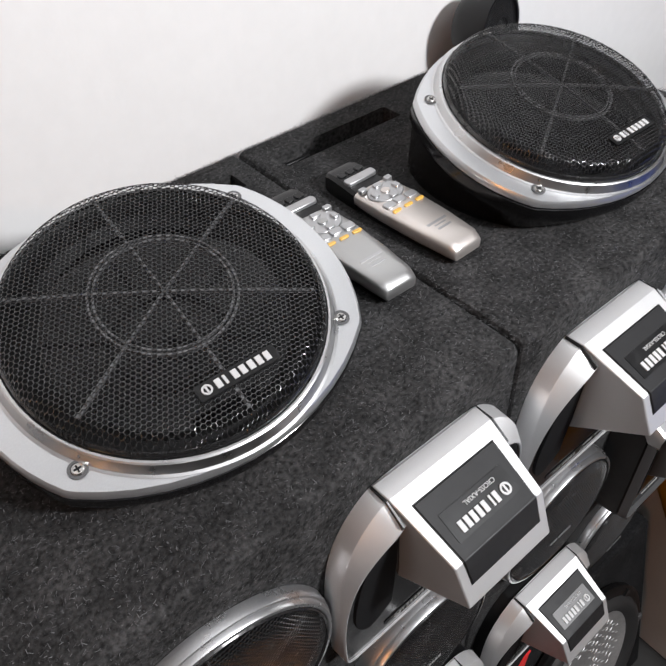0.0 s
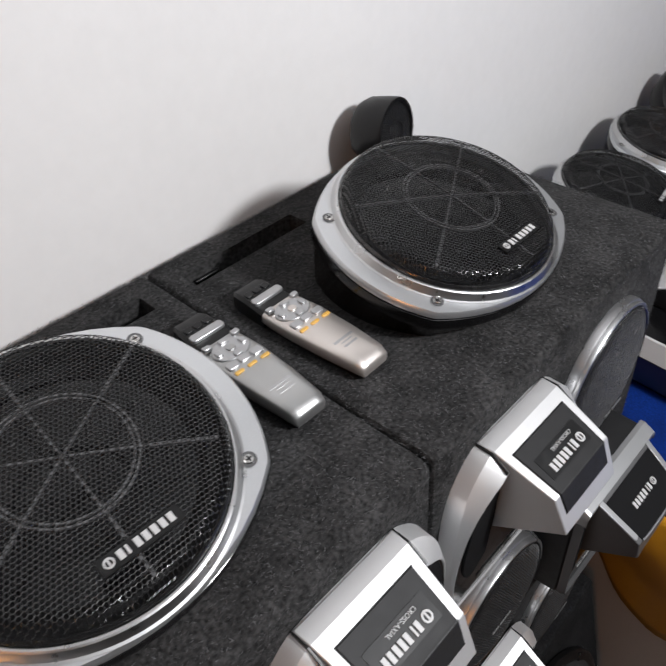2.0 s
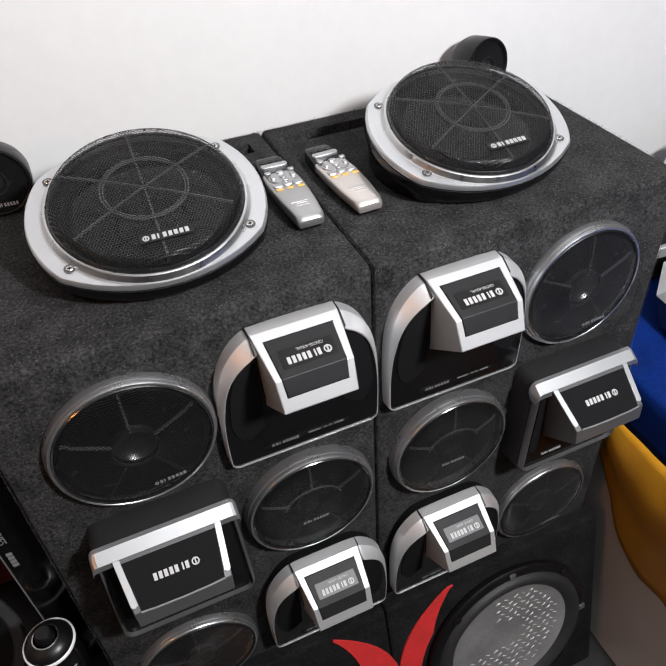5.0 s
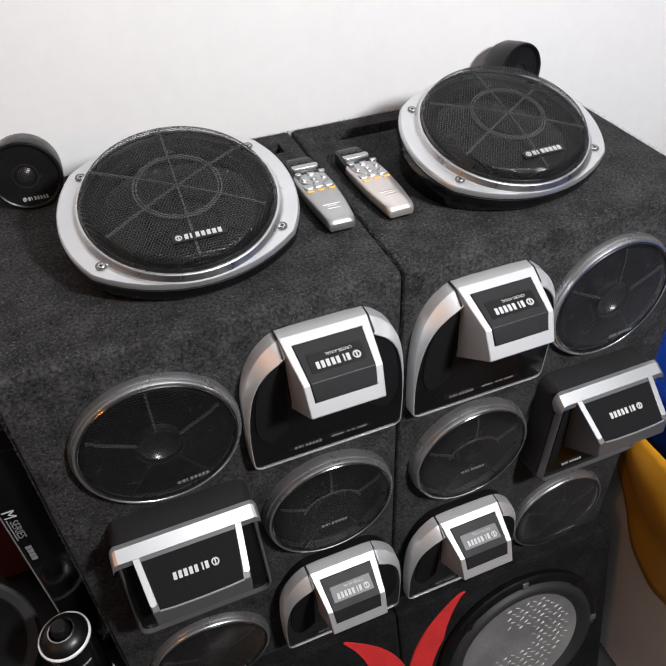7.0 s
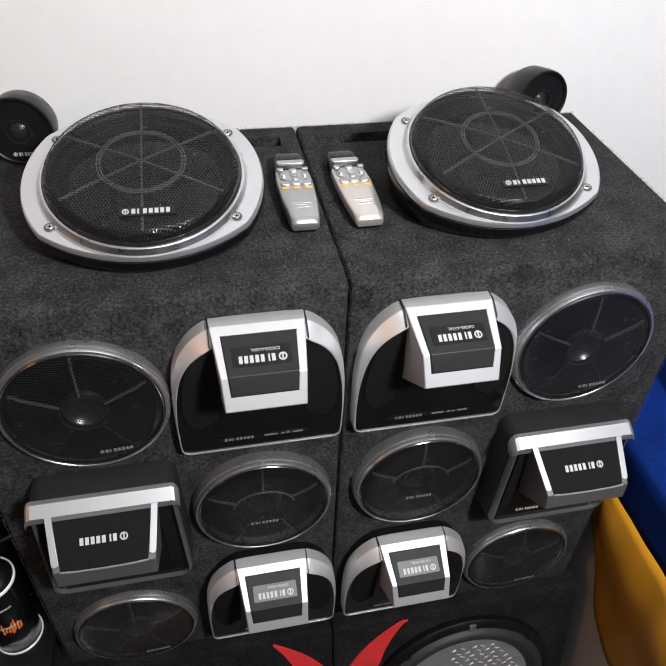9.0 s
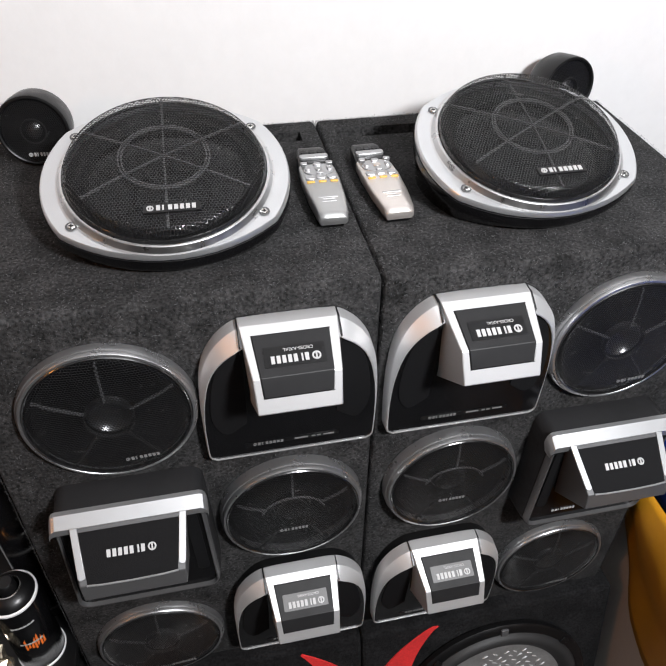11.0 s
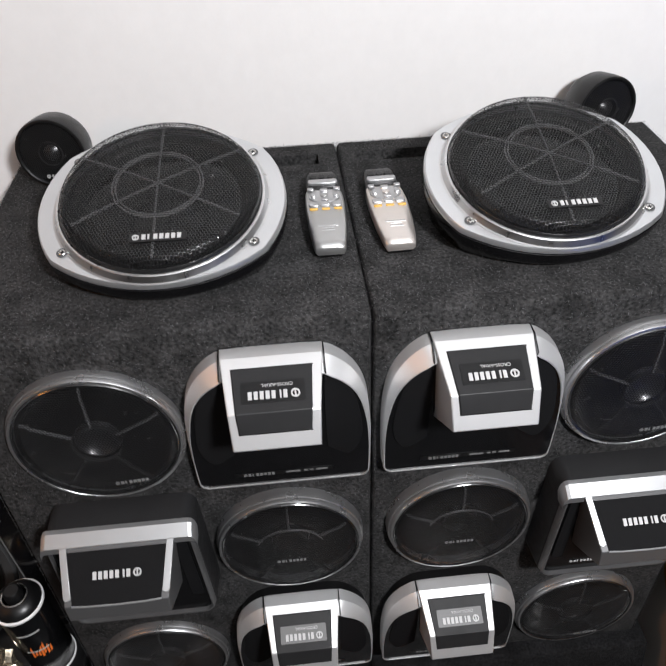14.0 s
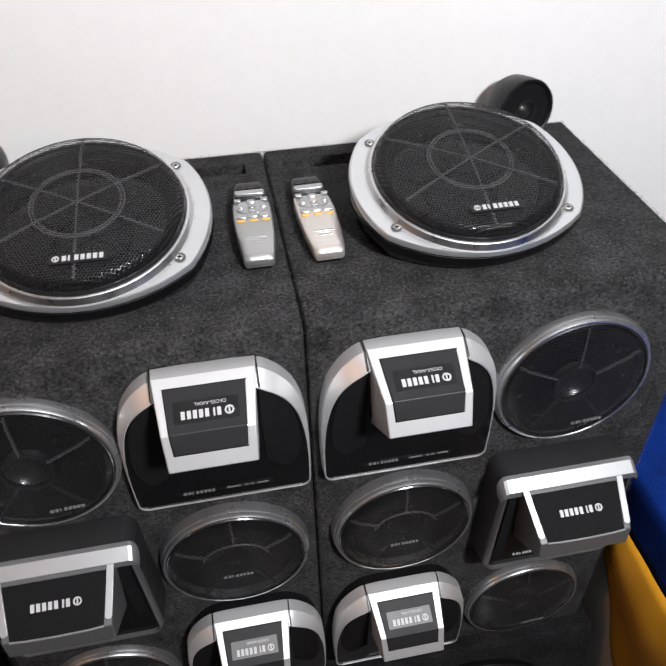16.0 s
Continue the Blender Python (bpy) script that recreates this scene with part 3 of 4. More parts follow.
def hooded_speaker(m, label, lift=0.0, plate=None):
    """A surface speaker: an arched base with a hooded pod; lift: how deep its mounting collar is."""
    top = thing("hooded_speaker", m, label, "loudspeaker", "hooded surface speakers")
    def ring(z, inset):
        return [(x, y, z) for x, y in arch(inset)]
    if lift:
        part("collar", loft([ring(0.0004, 0.004), ring(lift, 0.004)]), BLACK, top, "black mounting collar")
    L = lift
    def front(z0, z1, a, b, power=2):
        """A ring that rises from z0 to z1 and whose inset grows from a to b between the foot and the top."""
        out = []
        for x, v in arch():
            g = min(1, max(0, v / 0.165)) ** power
            k = a + (b - a) * g
            out.append((x * (1 - k / 0.0931), 0.092 + (v - 0.092) * (1 - k / 0.095), L + z0 + (z1 - z0) * g))
        return out
    part("base_rim", loft([ring(L, 0.0), front(0.0148, 0.0148, 0.0006, 0.0008), front(0.0160, 0.0160, 0.0010, 0.0014), front(0.0168, 0.0300, 0.0016, 0.0118), front(0.0168, 0.0302, 0.0020, 0.0126), front(0.0168, 0.0292, 0.0024, 0.0136), front(0.0040, 0.0040, 0.0026, 0.0140)], caps=(False, False)), PAINT, top, "silver painted arched rim", smooth=22)
    for s in (-1, 1):
        edge = [(0.1755, L + 0.001), (0.1752, L + 0.0158), (0.1647, L + 0.0312), (0.1500, L + 0.0270), (0.15, L + 0.001)]
        part("joint", loft([[(s * x, y, z) for y, z in edge] for x in (0.0478, 0.0490)]), BLACK, top, smooth=0)
    def plane(v, out=0.0):
        return L + 0.0154 + 0.0093 * v / 0.165 + out
    rim = front(0.0, 0.0, 0.0022, 0.0134)
    part("face", loft([[(x, v, L + 0.003) for x, v, z in rim], [(x, v, plane(v)) for x, v, z in rim]]), GLOSS, top, "glossy black face", smooth=12)
    # cloth wings at both sides of the pod
    for s in (-1, 1):
        w = [(s * x, y) for x, y in spline([(0.048, 0.050), (0.070, 0.036), (0.083, 0.060), (0.081, 0.100), (0.0735, 0.130), (0.060, 0.153), (0.049, 0.158), (0.047, 0.110)], 4)]
        part("wing", loft([[(x, y, plane(y, -0.0004)) for x, y in w], [(x * 0.99, y, plane(y, 0.0016)) for x, y in w]]), CLOTH, top, "black speaker cloth wing")
    # the pod: rings from the top edge along the hood, each a width and a (height, depth)
    prof = [(0.0482, 0.1757, L + 0.001), (0.0474, 0.1754, L + 0.0160), (0.0412, 0.1538, L + 0.0668), (0.0395, 0.1212, L + 0.0803), (0.0420, 0.080, L + 0.0200)]
    back = L + 0.0008
    bm = bmesh.new()
    left = [bm.verts.new((-w, y, z)) for w, y, z in prof]
    right = [bm.verts.new((w, y, z)) for w, y, z in prof]
    lb, rb = bm.verts.new((-0.042, 0.08, back)), bm.verts.new((0.042, 0.08, back))
    for a in range(4):
        bm.faces.new((left[a], left[a + 1], right[a + 1], right[a]))
    bm.faces.new(left + [lb])
    bm.faces.new((right + [rb])[::-1])
    bm.faces.new((left[4], lb, rb, right[4]))
    bm.faces.new((left[0], right[0], rb, lb))
    part("pod", bm, PAINT, top, "silver painted pod with slanted faces", smooth=20, bevel=0.0011, segments=2)
    # dark bent panel with a raised lip
    def on(t, side, out):
        """A point of the pod's slanted faces: t 0 at the upper edge, 1 at the bend, 2 at the lower edge."""
        a, b = (prof[1], prof[2]) if t <= 1 else (prof[2], prof[3])
        k = t if t <= 1 else t - 1
        dy, dz = b[1] - a[1], b[2] - a[2]
        n = Vector((0, dz, -dy)).normalized()
        return (side, a[1] + dy * k + n.y * out, a[2] + dz * k + n.z * out)
    bm = bmesh.new()
    rows = [(0.21, 0.0368), (0.95, 0.0339), (1.0, 0.0337), (1.06, 0.0335), (1.53, 0.0321)]
    lo, hi = [], []
    for t, w in rows:
        out = 0.0014 if t == 1.0 else 0.0011
        hi.append([bm.verts.new(on(t, s * w, out)) for s in (-1, -0.96, 0.96, 1)])
        lo.append([bm.verts.new(on(t, s * w, -0.004)) for s in (-1, 1)])
    for i in range(4):
        for j in range(3):
            bm.faces.new((hi[i][j], hi[i][j + 1], hi[i + 1][j + 1], hi[i + 1][j]))
        bm.faces.new((hi[i][0], hi[i + 1][0], lo[i + 1][0], lo[i][0]))
        bm.faces.new((hi[i][3], hi[i + 1][3], lo[i + 1][1], lo[i][1]))
    bm.faces.new(hi[0] + lo[0][::-1])
    bm.faces.new(hi[4] + lo[4][::-1])
    part("panel", bm, CHARCOAL, top, "charcoal plastic panel", smooth=12, bevel=0.0006)
    part("panel_seam", loft([[on(t, s * w, o) for t, s, w in ((0.195, -1, 0.0376), (0.195, 1, 0.0376), (1.0, 1, 0.0345), (1.56, 1, 0.0329), (1.56, -1, 0.0329), (1.0, -1, 0.0345))] for o in (-0.002, 0.00025)]), BLACK, top, smooth=0)
    a, b = Vector(on(0.3, 0, 0.0013)), Vector(on(0.9, 0, 0.0013))
    tilt = math.degrees(math.atan2(b.z - a.z, -(b.y - a.y)))
    mid = Vector(on(0.65, 0, 0.0022))
    face = pose(0, mid.y, mid.z, tilt, 0, 180)
    frame_pts = rounded(-0.0285, 0.0285, -0.0105, 0.0100, 0.001, 2)
    ob = part("label_frame", prism(frame_pts, -0.0014, -0.0006), plate or BLACK, top, "recessed label field", smooth=0)
    ob.matrix_local = face
    badge(top, face @ pose(0.0, 0.0032, -0.0007), 0.048, 0.0076, MARK)
    lettering("label_words", "CROSS-AXIAL", 0.0046, face @ pose(-0.004, -0.0062, 0.0), MARK, top)
    # row of small print along the foot of the face
    strip = part("print_strip", prism(rounded(-0.052, 0.052, -0.0028, 0.0028, 0.0008, 2), 0, 0.0004), BLACK, top)
    strip.matrix_local = pose(0.0, 0.0125, plane(0.0125, 0.0003), 3)
    badge(top, pose(-0.026, 0.0125, plane(0.0125, 0.0006), 3), 0.034, 0.0034, DIMMARK)
    bm = bmesh.new()
    for x0, x1 in ((0.002, 0.017), (0.021, 0.025), (0.027, 0.031), (0.034, 0.046)):
        box(x0, x1, -0.0009, 0.0009, 0, 0.0006, bm)
    ob = tagged(part("small_print", bm, DIMMARK, top, smooth=0), kind="stuff")
    ob.matrix_local = pose(0, 0.0125, plane(0.0125, 0.0006), 3)
    if lift:
        for i in range(7):
            ob = part("fin", box(-0.0012, 0.0012, -0.016, 0.004, 0, 0.008), BLACK, top, smooth=0)
            ob.matrix_local = pose(-0.03 + 0.01 * i, 0.078, L + 0.0190)
    return top


def stand(x, z):
    return pose(x, front_y(z), z, 90 - math.degrees(math.atan(LEAN_OUT)), 0, 0)


hooded_speaker(stand(-0.096, 0.849), "silver hooded speaker with dark slanted panel below the grey remote")
hooded_speaker(stand(0.1015, 0.849), "silver hooded speaker with dark slanted panel below the champagne remote")
low = hooded_speaker(stand(-0.0935, 0.442), "silver hooded speaker with metal label over the red crescent", 0.014, PLATE)
tagged(copy_thing(low, stand(0.1045, 0.442)), "silver hooded speaker with metal label just above a subwoofer")

# ---------------------------------------------------------------- wide speakers


def wide_speaker(m, label):
    top = thing("wide_speaker", m, label, "loudspeaker", "wide surface speakers")
    def ring(z, d):
        """The body's outline, a little wider at its foot."""
        return [(x * (1.02 - 0.5 * (y - 0.02)), y, z) for x, y in rounded(-0.084 + d, 0.084 - d, 0.016 + d, 0.187 - d, 0.015 - d * 0.5, 5)]
    part("body", loft([ring(0.0006, -0.001), ring(0.033, 0.0006), ring(0.0375, 0.0016), ring(0.040, 0.0040)]), CHARCOAL, top, "charcoal moulded body", smooth=30)
    def low(z, d):
        return [(x, min(y, 0.169), zz) for x, y, zz in ring(z, d)]
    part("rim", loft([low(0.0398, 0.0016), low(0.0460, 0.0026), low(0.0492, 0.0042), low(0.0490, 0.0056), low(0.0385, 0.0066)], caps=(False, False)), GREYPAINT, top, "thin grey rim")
    part("face", loft([ring(0.0390, 0.0062), ring(0.0440, 0.0062)]), GLOSS, top, "glossy black face")
    section = [(0.1878, 0.0345), (0.1876, 0.0400), (0.1866, 0.0414), (0.1796, 0.0528), (0.1700, 0.0520), (0.1685, 0.0500), (0.1680, 0.0400)]
    bars = []
    for x, d in ((-0.0822, 0.0165), (-0.0818, 0.0110), (-0.0804, 0.0055), (-0.0780, 0.0018), (-0.0745, 0.0), (0.0745, 0.0), (0.0780, 0.0018), (0.0804, 0.0055), (0.0818, 0.0110), (0.0822, 0.0165)):
        bars.append([(x, y - d * (1.0 if i < 4 else 0.35), z) for i, (y, z) in enumerate(section)])
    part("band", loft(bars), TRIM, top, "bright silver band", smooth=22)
    prof = [(0.0600, 0.1815, 0.0440), (0.0592, 0.1772, 0.0552), (0.0532, 0.1462, 0.1012), (0.0525, 0.1236, 0.1030), (0.0520, 0.080, 0.0425)]
    bm = bmesh.new()
    left = [bm.verts.new((-w, y, z)) for w, y, z in prof]
    right = [bm.verts.new((w, y, z)) for w, y, z in prof]
    for i in range(4):
        bm.faces.new((left[i], left[i + 1], right[i + 1], right[i]))
    bm.faces.new(left)
    bm.faces.new(right[::-1])
    bm.faces.new((left[0], right[0], right[4], left[4]))
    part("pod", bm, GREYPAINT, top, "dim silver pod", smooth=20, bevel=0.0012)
    a, b = Vector((0, prof[1][1], prof[1][2])), Vector((0, prof[2][1], prof[2][2]))
    tilt = math.degrees(math.atan2(b.z - a.z, -(b.y - a.y)))
    length = (b - a).length
    mid = (a + b) / 2
    face = pose(0, mid.y, mid.z, tilt, 0, 180)
    half = length / 2
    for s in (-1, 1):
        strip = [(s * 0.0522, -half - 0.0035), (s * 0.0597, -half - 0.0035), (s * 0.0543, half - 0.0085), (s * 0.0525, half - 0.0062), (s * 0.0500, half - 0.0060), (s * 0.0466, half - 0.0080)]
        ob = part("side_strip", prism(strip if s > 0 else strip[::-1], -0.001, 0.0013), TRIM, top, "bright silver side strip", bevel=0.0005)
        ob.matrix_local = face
    ob = part("panel", prism([(-0.0516, -half + 0.0015), (-0.0452, half - 0.001), (-0.03, half), (0.0, half + 0.0005), (0.03, half), (0.0452, half - 0.001), (0.0516, -half + 0.0015)], -0.001, 0.0010), CLOTH, top, "black cloth panel", bevel=0.0005)
    ob.matrix_local = face
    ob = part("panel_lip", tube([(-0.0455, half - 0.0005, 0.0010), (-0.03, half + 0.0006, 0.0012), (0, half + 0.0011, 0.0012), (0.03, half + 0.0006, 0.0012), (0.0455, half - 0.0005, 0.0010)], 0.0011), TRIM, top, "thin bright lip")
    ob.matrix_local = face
    badge(top, face @ pose(0.0, -0.001, 0.0012), 0.052, 0.0078, MARK)
    for s in (-1, 1):
        ob = part("wing", prism(rounded(-0.0068, 0.0068, 0.055, 0.160, 0.004, 3), 0.0436, 0.0460), CLOTH, top, "black speaker cloth wing")
        ob.matrix_local = pose(s * 0.0690, 0, 0, 0, 0, s * 2.5)
    badge(top, pose(-0.03, 0.040, 0.0442), 0.034, 0.0034, MARK)
    return top


wide = wide_speaker(stand(0.2865, 0.6355), "wide black speaker with silver band beside the yellow cloth")
tagged(copy_thing(wide, stand(-0.2775, 0.6355)), "wide black speaker with silver band beside the spray can")

# ---------------------------------------------------------------- tweeter pods on the top


def tweeter(x, y, z, yaw, label, size=1.0, tilt=80):
    top = thing("tweeter_pod", pose(x, y, z, 0, 0, yaw) @ pose(0, 0, 0, tilt, 0, 0) @ Matrix.Scale(size, 4), label, "tweeter", "tweeter pods")
    part("shell", lathe([(0.0, -0.048), (0.024, -0.0475), (0.034, -0.044), (0.0390, -0.034), (0.0410, -0.014), (0.0415, 0.0), (0.0408, 0.0025), (0.0385, 0.0030), (0.037, 0.0022), (0.037, -0.004), (0.0, -0.004)], 56), BLACK, top, "black round swivel shell")
    def flat(r):
        return 0.0018 - 0.0015 * (r / 0.037) ** 2
    honeycomb("grille", 0.037, 0.0024, 0.28, flat, 0.0004, WIRE, top, "fine black grille")
    part("ring", lathe([(0.0135, 0.0016), (0.0148, 0.0016), (0.0148, 0.0028), (0.0135, 0.0028)], 40, closed=True), CHARCOAL, top)
    part("dome", lathe([(0.0, 0.0018), (0.006, 0.0010), (0.010, -0.002)], 24), DOME, top, "small dark dome")
    part("foot", lathe([(0.0, -0.014), (0.022, -0.014), (0.024, -0.010), (0.018, 0.0), (0.0, 0.0)], 32), BLACK, top).matrix_local = pose(0, 0, 0, -tilt, 0, 0) @ pose(0, 0.02, -(z - TOP) / size + 0.0145)
    badge(top, pose(0.004, -0.027, 0.003), 0.030, 0.0042, MARK)
    return top


tweeter(-0.338, 0.286, 1.0905, -4, "black round tweeter pod with fine grille by the white wall", 0.98, 84)
tweeter(0.335, 0.306, 1.0895, 10, "black round tweeter pod with fine grille behind an oval speaker", 0.97, 84)

# ---------------------------------------------------------------- remote controls


def remote(x, y, turn, mat, label):
    top = thing("remote_control", pose(x, y, TOP + 0.0008, 0, 0, turn), label, "remote control", "remote controls")
    spec = [(0.0062, 0.0142, 0.0120), (0.0072, 0.0152, 0.0148), (0.0140, 0.0164, 0.0184), (0.045, 0.0195, 0.0190), (0.085, 0.0212, 0.0190), (0.108, 0.0206, 0.0175), (0.117, 0.0196, 0.0165)]
    rings = []
    for yy, w, h in spec:
        rings.append([(-w * 0.9, yy, 0.0052), (w * 0.9, yy, 0.0052), (w, yy, 0.0075), (w, yy, h - 0.003), (w * 0.9, yy, h - 0.0006), (w * 0.5, yy, h), (-w * 0.5, yy, h), (-w * 0.9, yy, h - 0.0006), (-w, yy, h - 0.003), (-w, yy, 0.0075)])
    part("body", loft(rings), mat, top, smooth=50)
    part("underside", loft([[(-w * 0.8, yy + 0.004, z) for z in (0.0,)] + [(w * 0.8, yy + 0.004, 0.0), (w * 0.88, yy + 0.002, 0.0056), (-w * 0.88, yy + 0.002, 0.0056)] for yy, w, h in spec]), BLACK, top, "black underside", smooth=30)
    head = []
    for yy, w, h in ((0.1165, 0.0185, 0.0160), (0.135, 0.0180, 0.0180), (0.152, 0.0168, 0.0180), (0.160, 0.0150, 0.0155)):
        head.append([(-w, yy, 0.0), (w, yy, 0.0), (w, yy, h - 0.003), (w * 0.85, yy, h), (-w * 0.85, yy, h), (-w, yy, h - 0.003)])
    part("head", loft(head), BLACK, top, "black signal window head", smooth=30)
    part("head_bar", prism(rounded(-0.0165, 0.0165, 0.126, 0.135, 0.003, 3), 0.0165, 0.0205), BUTTON, top, "silver bar button", bevel=0.0008)
    for i in range(3):
        part("head_key", prism(rounded(-0.0135 + 0.0095 * i, -0.006 + 0.0095 * i, 0.140, 0.147, 0.0015, 2), 0.0175, 0.0192), BLACK, top, bevel=0.0004)
    pad = [(0.0172 * math.cos(t), 0.099 + 0.0135 * math.sin(t)) for t in np.linspace(0, 2 * math.pi, 28, endpoint=False)]
    part("pad_ring", prism(pad, 0.016, 0.0198), BUTTON, top, "oval pearl button pad", bevel=0.0008)
    part("pad_key", prism([(0.0042 * math.cos(t), 0.099 + 0.0038 * math.sin(t)) for t in np.linspace(0, 2 * math.pi, 20, endpoint=False)], 0.0195, 0.0212), mat, top, bevel=0.0005)
    for dx, dy, w, h in ((0, 0.0098, 0.0042, 0.0026), (0, -0.0098, 0.0036, 0.0026), (0.0122, 0, 0.0026, 0.0036), (-0.0122, 0, 0.0026, 0.0036), (0.0145, 0.0125, 0.0036, 0.0026), (-0.0145, 0.0125, 0.0036, 0.0026)):
        part("pad_key", prism(rounded(dx - w, dx + w, 0.099 + dy - h, 0.099 + dy + h, 0.0009, 2), 0.0178, 0.0218), BUTTON, top, bevel=0.0005)
    for i in (-1, 0, 1):
        part("source_key", prism(rounded(i * 0.0122 - 0.0054, i * 0.0122 + 0.0054, 0.0785 - abs(i) * 0.001, 0.0855, 0.0018, 3), 0.0175, 0.0206), BUTTON, top, bevel=0.0007)
        part("amber_key", prism(rounded(i * 0.0130 - 0.0044, i * 0.0130 + 0.0044, 0.0705, 0.0736, 0.0010, 2), 0.0180, 0.0202), AMBER, top, "amber bar button", bevel=0.0004)
    bm = bmesh.new()
    for x0, x1, yy, h in ((-0.0105, 0.0105, 0.0405, 0.0013), (-0.006, 0.006, 0.0365, 0.0006), (-0.007, 0.007, 0.032, 0.0010)):
        box(x0, x1, yy - h, yy + h, 0.01875, 0.01915, bm)
    tagged(part("print", bm, BEZEL, top, smooth=0), kind="stuff")
    return top


remote(-0.0300, 0.0800, -1.0, GREYREM, "grey silver remote control with amber keys, lying on the carpeted cabinet")
remote(0.0410, 0.0785, 1.0, PINKREM, "champagne silver remote control with amber keys, lying on the carpeted cabinet")

# ---------------------------------------------------------------- table with the blue and yellow cloth
table = thing("table", pose(0, 0, 0), "white boarded table standing against the wall", "table")
part("top_board", box(0.452, 1.6, -1.1, 0.36, 0.672, 0.694), WHITEBOARD, table, bevel=0.002)
part("side_board", box(0.466, 0.486, -1.05, 0.355, 0.0, 0.672), WHITEBOARD, table, "plain white side board", bevel=0.002)
part("end_board", box(1.56, 1.58, -1.05, 0.355, 0.0, 0.672), WHITEBOARD, table, bevel=0.002)


def drape(name, y_to_pts, mat, parent, label, n=90):
    rings = []
    bm = bmesh.new()
    for i in range(n + 1):
        y = -1.12 + (0.365 + 1.12) * i / n
        rings.append([bm.verts.new(p) for p in y_to_pts(y)])
    for a, b in zip(rings, rings[1:]):
        for i in range(len(a) - 1):
            bm.faces.new((a[i], a[i + 1], b[i + 1], b[i]))
    ob = part(name, bm, mat, parent, label, smooth=60)
    mod = ob.modifiers.new("cloth_thickness", "SOLIDIFY")
    mod.thickness = 0.002
    return ob


def wave(y, s):
    return s * (0.6 * math.sin(17 * y + 1.0) + 0.4 * math.sin(39 * y + 0.4) + 0.25 * math.sin(71 * y))


def blue_part(y):
    pts = []
    for k in range(16):
        x = 1.6 - (1.6 - 0.455) * k / 15
        pts.append((x, y, 0.6985 + 0.002 * math.sin(9 * x + 14 * y) * math.sin(23 * y)))
    pts += [(0.446, y, 0.697), (0.441, y, 0.690)]
    for k in range(1, 6):
        s = k / 5
        pts.append((0.440 + wave(y, 0.004) * s, y, 0.690 - 0.088 * s))
    return pts


def yellow_part(y):
    pts = []
    foot = 0.325 + 0.16 * max(0.0, 1 + y / 0.16) ** 1.4 * (y > -0.16) + 0.010 * math.sin(23 * y)
    foot = min(foot, 0.55)
    for k in range(15):
        s = k / 14
        z = 0.606 + (foot - 0.606) * s
        pts.append((0.4385 + wave(y, 0.004) * (1 - s) + wave(y + 0.06 * s, 0.007) * s - 0.012 * math.sin(math.pi * min(1, 1.6 * s)) * (s < 0.62) + 0.008 * s, y, z))
    return pts


cloth = thing("table_cloth", pose(0, 0, 0), "blue velvet and yellow satin cloth draped over the white table", "cloth")
drape("blue_half", blue_part, BLUE, cloth, "deep blue velvet half")
drape("yellow_half", yellow_part, YELLOW, cloth, "golden yellow satin half hanging down")

# speakers lying on the table
T = 0.7035


def lying_speaker(m, wide, long, high, label):
    top = thing("surface_speaker", m, label, "loudspeaker", "speakers on the table")
    c = 0.07
    def ring(z, d):
        x0, x1, y0, y1 = d, wide - d, d, long - d
        return [(x0 + c, y1, z), (x0, y1 - c, z), (x0, y0 + c, z), (x0 + c, y0, z), (x1 - c, y0, z), (x1, y0 + c, z), (x1, y1 - c, z), (x1 - c, y1, z)]
    part("body", loft([ring(0.001, 0.014), ring(high * 0.72, 0.0)]), GREYPAINT, top, "dark grey tapered body", smooth=20, bevel=0.003)
    part("rim", loft([ring(high * 0.72, 0.0), ring(high, 0.016), ring(high, 0.020), ring(high - 0.008, 0.022), ring(high * 0.7, 0.023)], caps=(False, False)), PAINT, top, "broad silver rim", smooth=20, bevel=0.001)
    part("face", loft([ring(high * 0.7, 0.0215), ring(high - 0.007, 0.0215)]), GLOSS, top, "glossy black face", smooth=20)
    w, l = wide / 2, long / 2
    bm = bmesh.new()
    a = [(w - 0.05, long - 0.03, high - 0.006), (w + 0.05, long - 0.03, high - 0.006), (w + 0.045, l, high + 0.055), (w - 0.045, l, high + 0.055)]
    b = [(w + 0.042, l - 0.04, high + 0.050), (w - 0.042, l - 0.04, high + 0.050)]
    g = [(w + 0.045, l - 0.07, high - 0.006), (w - 0.045, l - 0.07, high - 0.006)]
    v = [bm.verts.new(p) for p in a + b + g]
    for f in ((0, 1, 2, 3), (3, 2, 4, 5), (5, 4, 6, 7), (0, 3, 5, 7), (1, 2, 4, 6), (0, 1, 6, 7)):
        bm.faces.new([v[i] for i in f])
    part("pod", bm, BLACK, top, "black pod", smooth=20, bevel=0.003)
    edge = [Vector(a[0]), Vector(a[1]), Vector(a[2]), Vector(a[3])]
    out = (edge[1] - edge[0]).cross(edge[2] - edge[1]).normalized()
    out = out if out.z > 0 else -out
    part("pod_trim", loft([[p + out * 0.0005 for p in edge], [p + out * 0.004 for p in edge]]), PAINT, top, "broad silver trim on the pod", smooth=20, bevel=0.0015)
    bm = bmesh.new()
    for k in range(8):
        box(0.03, w - 0.055, 0.05 + 0.012 * k, 0.057 + 0.012 * k, high - 0.0068, high + 0.002, bm)
    part("fin_block", bm, BLACK, top, "black ribbed fin block", smooth=0)
    return top


